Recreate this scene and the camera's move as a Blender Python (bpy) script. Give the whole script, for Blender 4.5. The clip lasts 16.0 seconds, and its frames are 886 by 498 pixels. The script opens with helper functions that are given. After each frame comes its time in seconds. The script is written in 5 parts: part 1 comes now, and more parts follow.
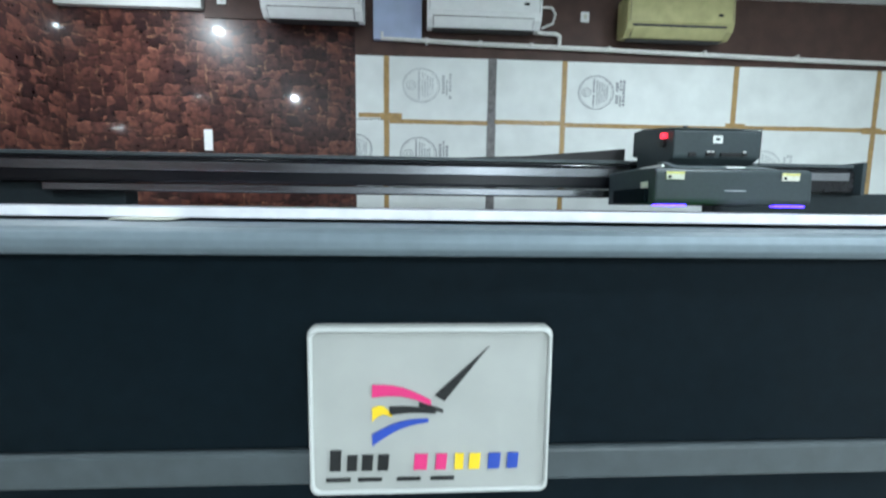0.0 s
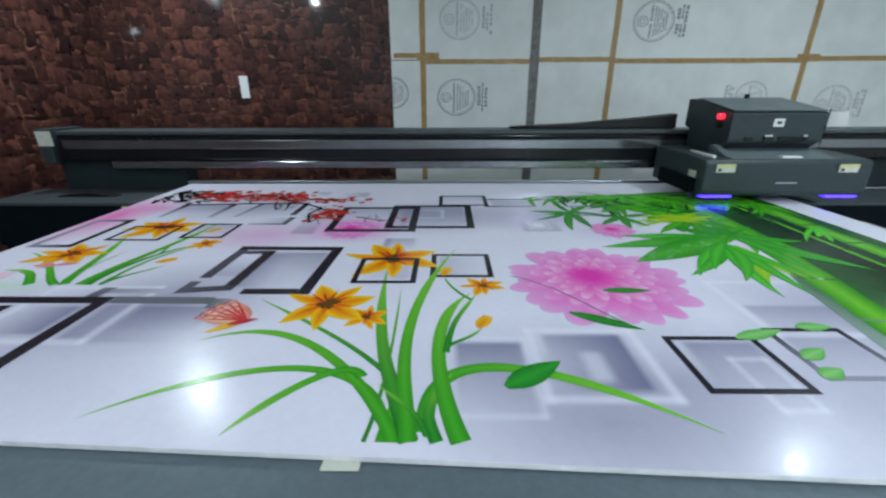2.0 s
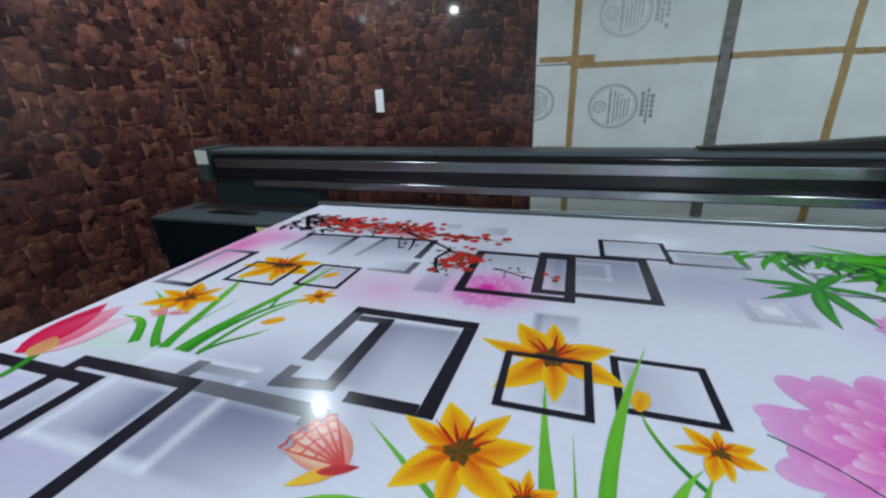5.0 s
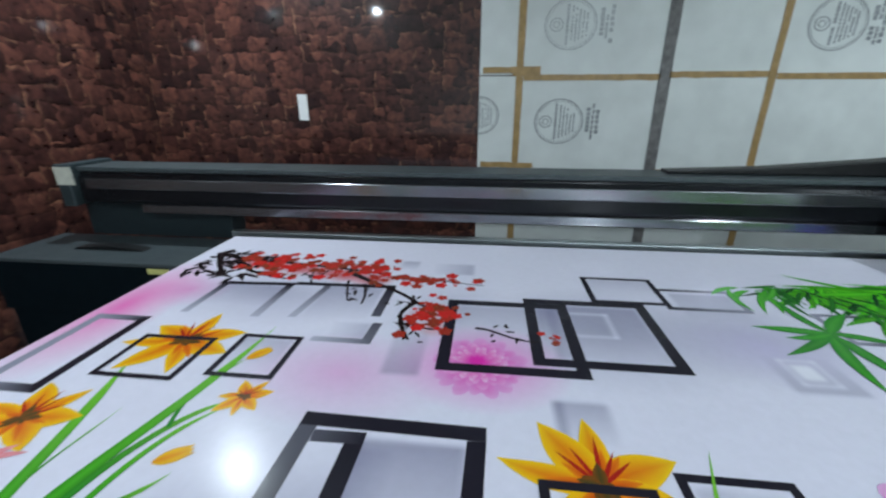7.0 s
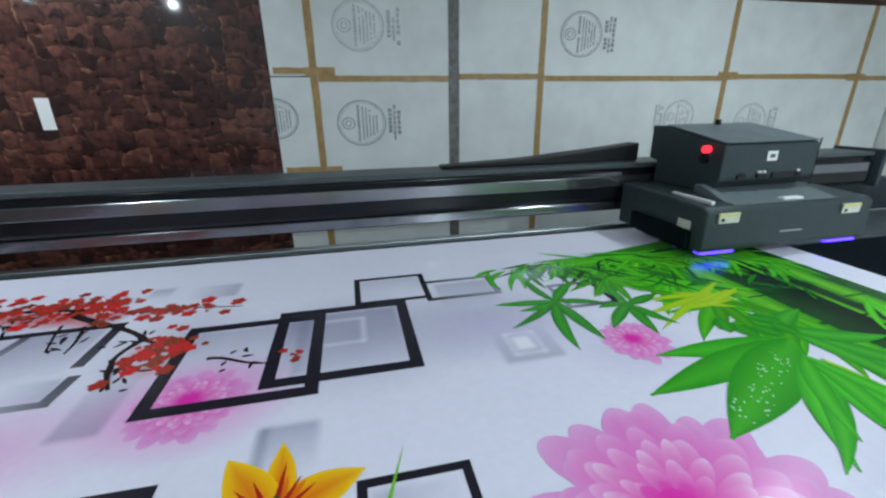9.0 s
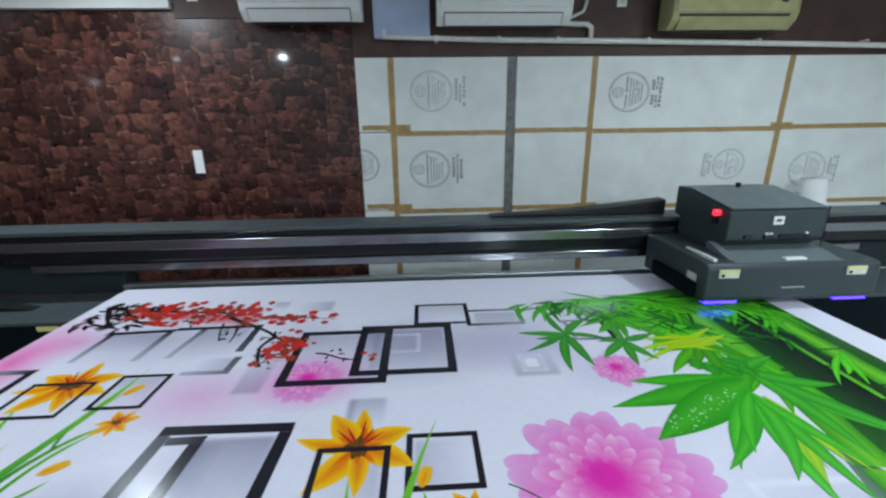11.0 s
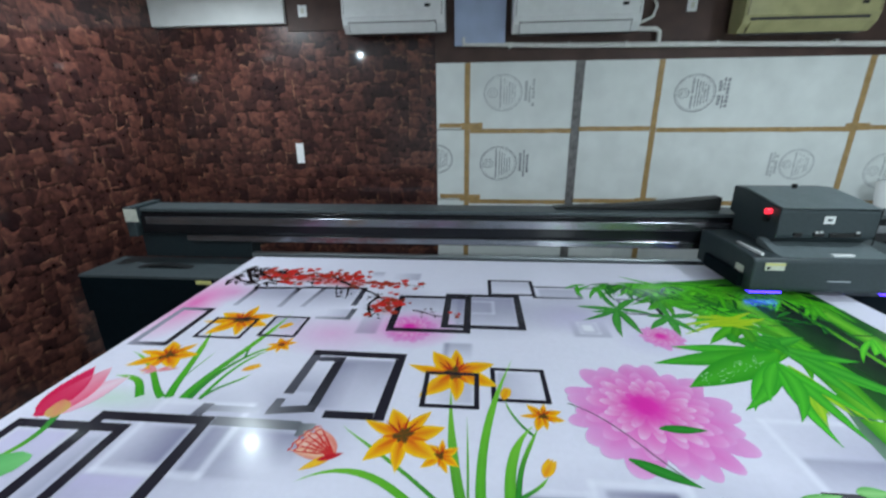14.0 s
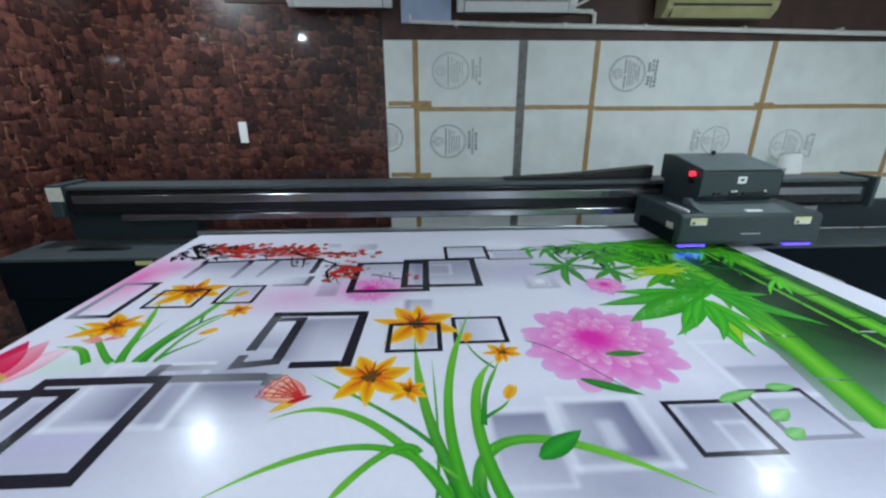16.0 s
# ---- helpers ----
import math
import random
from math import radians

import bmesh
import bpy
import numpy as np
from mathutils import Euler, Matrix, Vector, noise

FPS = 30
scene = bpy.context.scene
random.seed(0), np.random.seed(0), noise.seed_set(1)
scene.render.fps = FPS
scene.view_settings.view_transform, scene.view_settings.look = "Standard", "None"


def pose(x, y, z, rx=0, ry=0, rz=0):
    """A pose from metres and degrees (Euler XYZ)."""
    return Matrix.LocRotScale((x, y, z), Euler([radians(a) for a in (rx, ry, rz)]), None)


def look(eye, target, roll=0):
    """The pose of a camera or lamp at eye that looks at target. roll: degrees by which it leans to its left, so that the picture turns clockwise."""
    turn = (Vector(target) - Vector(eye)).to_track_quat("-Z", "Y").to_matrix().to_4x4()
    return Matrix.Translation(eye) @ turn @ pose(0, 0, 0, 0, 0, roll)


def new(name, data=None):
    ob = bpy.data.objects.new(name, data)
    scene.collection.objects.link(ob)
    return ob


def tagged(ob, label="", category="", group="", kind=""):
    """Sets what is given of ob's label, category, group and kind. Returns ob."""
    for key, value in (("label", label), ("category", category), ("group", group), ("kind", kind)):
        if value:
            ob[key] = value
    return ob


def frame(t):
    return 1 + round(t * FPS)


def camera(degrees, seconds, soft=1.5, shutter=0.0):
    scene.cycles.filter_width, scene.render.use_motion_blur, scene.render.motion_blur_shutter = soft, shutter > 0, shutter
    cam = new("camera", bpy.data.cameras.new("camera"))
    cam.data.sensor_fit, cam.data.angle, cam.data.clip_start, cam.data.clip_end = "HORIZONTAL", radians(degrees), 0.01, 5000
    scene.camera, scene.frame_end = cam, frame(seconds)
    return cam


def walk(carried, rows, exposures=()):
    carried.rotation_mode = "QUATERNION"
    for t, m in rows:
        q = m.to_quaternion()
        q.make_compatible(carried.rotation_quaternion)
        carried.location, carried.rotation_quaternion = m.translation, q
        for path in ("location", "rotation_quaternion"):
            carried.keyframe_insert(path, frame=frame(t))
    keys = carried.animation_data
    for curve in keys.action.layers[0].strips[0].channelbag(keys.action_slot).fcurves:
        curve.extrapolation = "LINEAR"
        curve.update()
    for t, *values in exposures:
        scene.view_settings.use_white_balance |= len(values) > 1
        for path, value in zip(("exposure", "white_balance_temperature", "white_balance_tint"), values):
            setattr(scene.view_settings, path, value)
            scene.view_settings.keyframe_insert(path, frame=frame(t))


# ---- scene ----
cam = camera(94.7, 16.0, soft=2.35, shutter=0.4)
PATH = [
    (0, (-0.003, -0.016, 0.892), (0.134, 2.668, 0.626), 0.7),
    (0.5, (-0.015, 0.004, 1.011), (0.135, 2.642, 0.449), 0.1),
    (1, (-0.036, -0.032, 1.209), (0.073, 2.542, 0.402), 0.3),
    (1.5, (-0.061, -0.039, 1.329), (0.018, 2.492, 0.392), 0.2),
    (2, (-0.109, -0.051, 1.379), (-0.139, 2.468, 0.407), -0.2),
    (2.5, (-0.131, -0.03, 1.417), (-0.406, 2.489, 0.487), -0.4),
    (3, (-0.15, -0.005, 1.433), (-0.71, 2.483, 0.545), -0.3),
    (3.5, (-0.196, 0.045, 1.414), (-0.929, 2.493, 0.546), -0.3),
    (6, (-0.393, 0.528, 1.445), (-1.143, 2.932, 0.472), -2.8),
    (6.5, (-0.475, 0.571, 1.456), (-1.034, 3.052, 0.549), -0.8),
    (7, (-0.472, 0.634, 1.453), (-0.748, 3.159, 0.537), -0.0),
    (7.5, (-0.377, 0.707, 1.444), (-0.251, 3.231, 0.492), -0.5),
    (8, (-0.267, 0.74, 1.429), (0.285, 3.202, 0.468), -0.7),
    (10.5, (-0.057, 0.406, 1.557), (0.266, 2.967, 0.764), -0.3),
    (11, (-0.101, 0.298, 1.649), (0.023, 2.88, 0.865), -0.8),
    (11.5, (-0.166, 0.193, 1.702), (-0.088, 2.727, 0.774), -0.2),
    (12, (-0.205, 0.113, 1.707), (-0.146, 2.601, 0.661), -0.1),
    (12.5, (-0.209, 0.073, 1.71), (-0.194, 2.533, 0.598), 0.2),
    (13, (-0.215, 0.038, 1.715), (-0.359, 2.485, 0.585), 0.3),
    (13.5, (-0.223, 0.007, 1.718), (-0.489, 2.465, 0.633), -0.2),
    (14, (-0.216, -0.047, 1.717), (-0.429, 2.51, 0.876), -0.5),
    (14.5, (-0.211, -0.063, 1.702), (-0.275, 2.551, 1.032), -0.9),
    (15, (-0.227, -0.068, 1.688), (-0.17, 2.531, 0.958), -1.1),
    (15.5, (-0.239, -0.107, 1.648), (-0.149, 2.464, 0.824), -0.7),
    (16, (-0.243, -0.135, 1.602), (-0.13, 2.414, 0.72), -0.2),
]
walk(cam, [(t, look(eye, target, roll)) for t, eye, target, roll in PATH], [(0.0, 1.05), (0.5, 0.82), (1.0, 0.42), (1.5, 0.26), (2.5, 0.18), (3.5, 0.22), (6.5, 0.36), (8.0, 0.30), (11.5, 0.38), (13.0, 0.27), (15.0, 0.46), (16.0, 0.30)])

# ---------- light ----------
world = bpy.data.worlds.new("room_air")
world.use_nodes = True
world.node_tree.nodes["Background"].inputs[0].default_value = (0.55, 0.65, 0.8, 1)
world.node_tree.nodes["Background"].inputs[1].default_value = 0.05
scene.world = world
CEIL, WALL_Y, LEFT_X, RIGHT_X, BACK_Y = 2.64, 3.42, -2.80, 4.30, -4.2


def downlight(name, x, y, watts, col=(0.795, 0.925, 1.0)):
    d = bpy.data.lights.new(name, "AREA")
    d.shape, d.size, d.energy, d.color = "DISK", 0.06, watts, col
    ob = new(name, d)
    ob.matrix_world = pose(x, y, CEIL - 0.024)
    return ob


# First three sit where reflections put them; the last two are added fill.
LAMPS_AND_FILL = [(-2.03, 2.52, 18), (-2.06, 0.0, 19), (2.10, 1.90, 11), (2.10, -0.5, 45), (1.3, -3.0, 108)]
for lx, ly, watts in LAMPS_AND_FILL:
    downlight("lamp_and_fill_light", lx, ly, watts)


# ---------- materials ----------
def mat(name, col, rough=0.5, metal=0.0, noise_scale=30.0, var=0.12, bump=0.02, bump_scale=200.0, emit=None, alpha=1.0, coat=0.0):
    m = bpy.data.materials.new(name)
    m.use_nodes = True
    nt, b = m.node_tree, m.node_tree.nodes["Principled BSDF"]
    tc = nt.nodes.new("ShaderNodeTexCoord")
    n = nt.nodes.new("ShaderNodeTexNoise")
    n.inputs["Scale"].default_value, n.inputs["Detail"].default_value = noise_scale, 5
    nt.links.new(tc.outputs["Object"], n.inputs["Vector"])
    ramp = nt.nodes.new("ShaderNodeValToRGB")
    lo, hi = [c * (1 - var) for c in col], [min(1, c * (1 + var)) for c in col]
    ramp.color_ramp.elements[0].position, ramp.color_ramp.elements[1].position = 0.3, 0.7
    ramp.color_ramp.elements[0].color, ramp.color_ramp.elements[1].color = (*lo, 1), (*hi, 1)
    nt.links.new(n.outputs["Fac"], ramp.inputs[0])
    nt.links.new(ramp.outputs[0], b.inputs["Base Color"])
    b.inputs["Metallic"].default_value = metal
    b.inputs["Specular IOR Level"].default_value = 0.3
    b.inputs["Coat Weight"].default_value = coat
    n2 = nt.nodes.new("ShaderNodeTexNoise")
    n2.inputs["Scale"].default_value, n2.inputs["Detail"].default_value = noise_scale * 0.23, 3
    nt.links.new(tc.outputs["Object"], n2.inputs["Vector"])
    mr = nt.nodes.new("ShaderNodeMapRange")
    mr.inputs["To Min"].default_value, mr.inputs["To Max"].default_value = max(0.02, rough * 0.8), min(1, rough * 1.25)
    nt.links.new(n2.outputs["Fac"], mr.inputs["Value"])
    nt.links.new(mr.outputs[0], b.inputs["Roughness"])
    if bump:
        n3 = nt.nodes.new("ShaderNodeTexNoise")
        n3.inputs["Scale"].default_value = bump_scale
        nt.links.new(tc.outputs["Object"], n3.inputs["Vector"])
        bp = nt.nodes.new("ShaderNodeBump")
        bp.inputs["Strength"].default_value, bp.inputs["Distance"].default_value = bump, 0.01
        nt.links.new(n3.outputs["Fac"], bp.inputs["Height"])
        nt.links.new(bp.outputs[0], b.inputs["Normal"])
    if emit:
        b.inputs["Emission Color"].default_value, b.inputs["Emission Strength"].default_value = (*emit[:3], 1), emit[3]
    return m


def ink_material():
    m = bpy.data.materials.new("printed_ink")
    m.use_nodes = True
    nt, b = m.node_tree, m.node_tree.nodes["Principled BSDF"]
    at = nt.nodes.new("ShaderNodeAttribute")
    at.attribute_name = "ink"
    tc = nt.nodes.new("ShaderNodeTexCoord")
    n = nt.nodes.new("ShaderNodeTexNoise")
    n.inputs["Scale"].default_value, n.inputs["Detail"].default_value = 60, 6
    nt.links.new(tc.outputs["Object"], n.inputs["Vector"])
    hs = nt.nodes.new("ShaderNodeHueSaturation")
    mr = nt.nodes.new("ShaderNodeMapRange")
    mr.inputs["To Min"].default_value, mr.inputs["To Max"].default_value = 0.95, 1.05
    nt.links.new(n.outputs["Fac"], mr.inputs["Value"])
    nt.links.new(mr.outputs[0], hs.inputs["Value"])
    nt.links.new(at.outputs["Color"], hs.inputs["Color"])
    nt.links.new(hs.outputs[0], b.inputs["Base Color"])
    b.inputs["Roughness"].default_value = 0.22
    b.inputs["Specular IOR Level"].default_value = 0.16
    b.inputs["Coat Weight"].default_value, b.inputs["Coat Roughness"].default_value = 0.045, 0.08
    n3 = nt.nodes.new("ShaderNodeTexNoise")
    n3.inputs["Scale"].default_value = 9
    nt.links.new(tc.outputs["Object"], n3.inputs["Vector"])
    bp = nt.nodes.new("ShaderNodeBump")
    bp.inputs["Strength"].default_value, bp.inputs["Distance"].default_value = 0.05, 0.01
    nt.links.new(n3.outputs["Fac"], bp.inputs["Height"])
    nt.links.new(bp.outputs[0], b.inputs["Normal"])
    return m


def wallpaper_material():
    """Glossy wallpaper printed with stacked brown wooden blocks, their upper arrises pale."""
    m = bpy.data.materials.new("block_wallpaper")
    m.use_nodes = True
    nt, b = m.node_tree, m.node_tree.nodes["Principled BSDF"]

    def plug(sock, val):
        if isinstance(val, (int, float)):
            sock.default_value = val
        else:
            nt.links.new(val, sock)

    def calc(op, a, c=0.0):
        n = nt.nodes.new("ShaderNodeMath")
        n.operation = op
        plug(n.inputs[0], a)
        plug(n.inputs[1], c)
        return n.outputs[0]

    def span(val, f0, f1, t0=0.0, t1=1.0):
        n = nt.nodes.new("ShaderNodeMapRange")
        plug(n.inputs["Value"], val)
        for key, v in (("From Min", f0), ("From Max", f1), ("To Min", t0), ("To Max", t1)):
            n.inputs[key].default_value = v
        return n.outputs[0]

    def mix(kind, fac, a, c):
        n = nt.nodes.new("ShaderNodeMix")
        n.data_type, n.blend_type = "RGBA", kind
        plug(n.inputs["Factor"], fac)
        for k, v in ((6, a), (7, c)):
            if isinstance(v, tuple):
                n.inputs[k].default_value = (*v, 1)
            else:
                nt.links.new(v, n.inputs[k])
        return n.outputs[2]

    def cloud(scale, detail):
        n = nt.nodes.new("ShaderNodeTexNoise")
        n.inputs["Scale"].default_value, n.inputs["Detail"].default_value = scale, detail
        nt.links.new(tc.outputs["UV"], n.inputs["Vector"])
        return n

    tc = nt.nodes.new("ShaderNodeTexCoord")
    sep = nt.nodes.new("ShaderNodeSeparateXYZ")
    nt.links.new(tc.outputs["UV"], sep.inputs[0])
    wob = cloud(13, 3)
    wsep = nt.nodes.new("ShaderNodeSeparateColor")
    nt.links.new(wob.outputs["Color"], wsep.inputs[0])
    px = calc("ADD", sep.outputs[0], calc("MULTIPLY", wsep.outputs[0], 0.075))
    py = calc("ADD", sep.outputs[1], calc("MULTIPLY", wsep.outputs[1], 0.075))

    def blocks(w, h, seed, upright=False):
        """Random tone, pale arris and fall of tone of one course of blocks."""
        along, across = (py, px) if upright else (px, py)
        v = calc("DIVIDE", across, h)
        row = calc("FLOOR", v)
        wn = nt.nodes.new("ShaderNodeTexWhiteNoise")
        wn.noise_dimensions = "1D"
        plug(wn.inputs["W"], calc("ADD", row, seed))
        u = calc("ADD", calc("DIVIDE", along, w), wn.outputs["Value"])
        col = calc("FLOOR", u)
        wn2 = nt.nodes.new("ShaderNodeTexWhiteNoise")
        wn2.noise_dimensions = "2D"
        cb = nt.nodes.new("ShaderNodeCombineXYZ")
        plug(cb.inputs[0], col)
        plug(cb.inputs[1], calc("ADD", row, seed))
        nt.links.new(cb.outputs[0], wn2.inputs["Vector"])
        rs = nt.nodes.new("ShaderNodeSeparateColor")
        nt.links.new(wn2.outputs["Color"], rs.inputs[0])
        fu, fv = calc("FRACT", u), calc("FRACT", v)
        if upright:
            fu, fv = fv, fu
        top = calc("MULTIPLY", span(fv, 0.80, 0.97), span(rs.outputs[1], 0.25, 0.8))
        side = calc("MULTIPLY", span(fu, 0.16, 0.02), span(rs.outputs[2], 0.5, 0.9))
        arris = calc("MULTIPLY", calc("MAXIMUM", top, side), span(fu, 1.0, 0.45))
        gap = calc("MULTIPLY", span(fv, 0.0, 0.20, 0.45, 1.0), span(fu, 1.0, 0.88, 0.5, 1.0))
        fall = calc("MULTIPLY", gap, span(fv, 0.0, 1.0, 0.72, 1.2))
        return rs.outputs[0], arris, fall

    ta, aa, fa = blocks(0.118, 0.105, 3.0)
    tb, ab, fb = blocks(0.098, 0.092, 41.0, True)
    pick = span(cloud(7.0, 1).outputs["Fac"], 0.49, 0.51)

    def either(x, y):
        return calc("ADD", calc("MULTIPLY", x, calc("SUBTRACT", 1.0, pick)), calc("MULTIPLY", y, pick))

    tone, arris, fall = either(ta, tb), either(aa, ab), either(fa, fb)
    ramp = nt.nodes.new("ShaderNodeValToRGB")
    ramp.color_ramp.elements[0].color, ramp.color_ramp.elements[1].color = (0.026, 0.011, 0.012, 1), (0.140, 0.056, 0.042, 1)
    ramp.color_ramp.elements.new(0.55).color = (0.078, 0.031, 0.026, 1)
    nt.links.new(tone, ramp.inputs[0])
    grey = nt.nodes.new("ShaderNodeCombineColor")
    for k in range(3):
        nt.links.new(fall, grey.inputs[k])
    col = mix("MULTIPLY", 1.0, ramp.outputs[0], grey.outputs[0])
    blot = cloud(24, 6)
    br = nt.nodes.new("ShaderNodeValToRGB")
    br.color_ramp.elements[0].position, br.color_ramp.elements[1].position = 0.32, 0.72
    br.color_ramp.elements[0].color, br.color_ramp.elements[1].color = (0.5, 0.5, 0.55, 1), (1.5, 1.35, 1.25, 1)
    nt.links.new(blot.outputs["Fac"], br.inputs[0])
    col = mix("MULTIPLY", 1.0, col, br.outputs[0])
    patchy = span(cloud(3.2, 3).outputs["Fac"], 0.40, 0.62, 0.25, 1.0)
    worn = calc("MULTIPLY", calc("MULTIPLY", arris, patchy), span(blot.outputs["Fac"], 0.38, 0.60))
    col = mix("MIX", calc("MULTIPLY", worn, 0.8), col, (0.40, 0.20, 0.12))
    nt.links.new(col, b.inputs["Base Color"])
    plug(b.inputs["Roughness"], span(blot.outputs["Fac"], 0.3, 0.7, 0.26, 0.40))
    b.inputs["Coat Weight"].default_value, b.inputs["Coat Roughness"].default_value = 0.6, 0.06
    b.inputs["Specular IOR Level"].default_value = 0.3
    bp = nt.nodes.new("ShaderNodeBump")
    bp.inputs["Strength"].default_value, bp.inputs["Distance"].default_value = 0.05, 0.004
    nt.links.new(wob.outputs["Fac"], bp.inputs["Height"])
    nt.links.new(bp.outputs[0], b.inputs["Normal"])
    return m


INK = ink_material()
WALLPAPER = wallpaper_material()
BOARD_SIDE = mat("board_edge", (0.75, 0.75, 0.78), 0.5)
STEEL_DARK = mat("grey_green_powder_coat", (0.035, 0.05, 0.056), 0.42, 0, 60, 0.1, 0.03, 500)
STEEL_BLACK = mat("black_powder_coat", (0.003, 0.007, 0.010), 0.6, 0, 60, 0.15, 0.03, 500)
STEEL_BLACK.node_tree.nodes["Principled BSDF"].inputs["Specular IOR Level"].default_value = 0.05
PANEL = mat("dark_panel_coat", (0.016, 0.026, 0.031), 0.5, 0, 50, 0.12, 0.02, 400)
COVER = mat("grey_cover_coat", (0.06, 0.076, 0.082), 0.4, 0, 50, 0.12, 0.02, 400)
TRAY = mat("dark_tray_coat", (0.05, 0.064, 0.07), 0.45, 0, 50, 0.12, 0.02, 400)
STEEL_MID = mat("grey_coated_steel", (0.12, 0.15, 0.16), 0.4, 0, 50, 0.1, 0.02, 400)
ALU = mat("brushed_aluminium", (0.42, 0.47, 0.5), 0.34, 0.85, 80, 0.08, 0.02, 300)
LEDGE = mat("blue_grey_metal", (0.135, 0.175, 0.20), 0.5, 0.3, 70, 0.08, 0.02, 300)
TUBE = mat("polished_black_beam", (0.012, 0.013, 0.016), 0.16, 0.2, 40, 0.1, 0)
CHROME = mat("polished_rail", (0.22, 0.23, 0.25), 0.16, 0.9, 40, 0.05, 0)
WHITE_PLASTIC = mat("white_plastic", (0.78, 0.8, 0.8), 0.35, 0, 20, 0.04, 0)
YELLOWED = mat("yellowed_film", (0.40, 0.38, 0.19), 0.35, 0, 12, 0.12, 0)
GRILLE = mat("dark_grille", (0.05, 0.05, 0.055), 0.5)
FOAM = mat("white_packing_board", (0.74, 0.78, 0.77), 0.45, 0, 6, 0.06, 0.03, 80)
TAPE = mat("brown_packing_tape", (0.40, 0.26, 0.11), 0.3, 0, 25, 0.2, 0.04, 60)
TAPE_GREY = mat("grey_tape", (0.17, 0.165, 0.165), 0.4, 0, 25, 0.35, 0.04, 60)
STAMP = mat("grey_stamp_ink", (0.30, 0.32, 0.34), 0.6, 0, 70, 0.45, 0)
PVC = mat("white_pvc_pipe", (0.72, 0.72, 0.7), 0.35, 0, 20, 0.08, 0)
CEILING = mat("ceiling_paint", (0.80, 0.82, 0.83), 0.7, 0, 5, 0.06, 0.02, 120)
PAINT_BROWN = mat("brown_wall_paint", (0.075, 0.042, 0.035), 0.5, 0, 8, 0.2, 0.03, 90)
PAINT_BLUE = mat("pale_blue_paint", (0.42, 0.50, 0.68), 0.55, 0, 6, 0.08, 0.02, 90)
PAINT_WHITE = mat("white_wall_paint", (0.7, 0.71, 0.7), 0.6, 0, 5, 0.07, 0.02, 90)
FLOOR_BOUNCE = mat("pale_bounce_floor", (0.5, 0.5, 0.48), 0.35, 0, 7, 0.15, 0.02, 60)
PAPER = mat("white_paper", (0.82, 0.83, 0.84), 0.6, 0, 10, 0.03, 0)
LABEL_YELLOW = mat("yellow_label", (0.62, 0.60, 0.22), 0.5, 0, 40, 0.12, 0)
LABEL_CREAM = mat("cream_label", (0.62, 0.63, 0.55), 0.5, 0, 40, 0.08, 0)
BLACK = mat("black_plastic", (0.01, 0.011, 0.012), 0.4, 0, 50, 0.1, 0)
RED_LED = mat("red_button", (0.5, 0.02, 0.03), 0.3, 0, 40, 0.05, 0, emit=(1.0, 0.03, 0.06, 1.3))
UV_LED = mat("violet_curing_lamp", (0.1, 0.08, 0.6), 0.3, 0, 40, 0.05, 0, emit=(0.045, 0.018, 1.0, 6.0))
LAMP_GLOW = mat("lamp_diffuser", (0.9, 0.9, 0.9), 0.5, 0, 40, 0.02, 0, emit=(0.93, 0.97, 1.0, 6.0))
MAGENTA = mat("magenta_print", (0.6, 0.03, 0.16), 0.35, 0, 40, 0.05, 0)
YELLOW = mat("yellow_print", (0.75, 0.52, 0.02), 0.35, 0, 40, 0.05, 0)
BLUE = mat("blue_print", (0.02, 0.06, 0.35), 0.35, 0, 40, 0.05, 0)


# ---------- mesh helpers ----------
def part(name, bm, material, parent=None, label=""):
    me = bpy.data.meshes.new(name)
    bm.to_mesh(me)
    bm.free()
    me.materials.append(material)
    ob = new(name, me)
    ob.parent = parent
    return tagged(ob, label) if label else ob


def empty(name, label, category, group="", kind=""):
    return tagged(new(name), label, category, group, kind)


def slab(x0, x1, y0, y1, z0, z1, bevel=0.0, seg=2, bm=None):
    """A box between those planes, its edges rounded."""
    own = bmesh.new()
    r = bmesh.ops.create_cube(own, size=1)
    for v in r["verts"]:
        v.co = Vector(((x0 + x1) / 2 + v.co.x * (x1 - x0), (y0 + y1) / 2 + v.co.y * (y1 - y0), (z0 + z1) / 2 + v.co.z * (z1 - z0)))
    if bevel:
        bmesh.ops.bevel(own, geom=own.edges[:], offset=bevel, segments=seg, profile=0.5, affect="EDGES")
    if bm is None:
        return own
    tmp = bpy.data.meshes.new("tmp")
    own.to_mesh(tmp)
    own.free()
    bm.from_mesh(tmp)
    bpy.data.meshes.remove(tmp)
    return bm


def prism(profile, x0, x1, bevel=0.0, axis="x"):
    """A profile of (y, z) pairs drawn out from x0 to x1 (or of (x, z) along y)."""
    bm = bmesh.new()
    put = (lambda a, b, c: (c, a, b)) if axis == "x" else (lambda a, b, c: (a, c, b))
    lo = [bm.verts.new(put(a, b, x0)) for a, b in profile]
    hi = [bm.verts.new(put(a, b, x1)) for a, b in profile]
    n = len(profile)
    bm.faces.new(lo)
    bm.faces.new(hi[::-1])
    for i in range(n):
        bm.faces.new((lo[i], hi[i], hi[(i + 1) % n], lo[(i + 1) % n]))
    bmesh.ops.recalc_face_normals(bm, faces=bm.faces[:])
    if bevel:
        bmesh.ops.bevel(bm, geom=bm.edges[:], offset=bevel, segments=2, profile=0.5, affect="EDGES")
    return bm


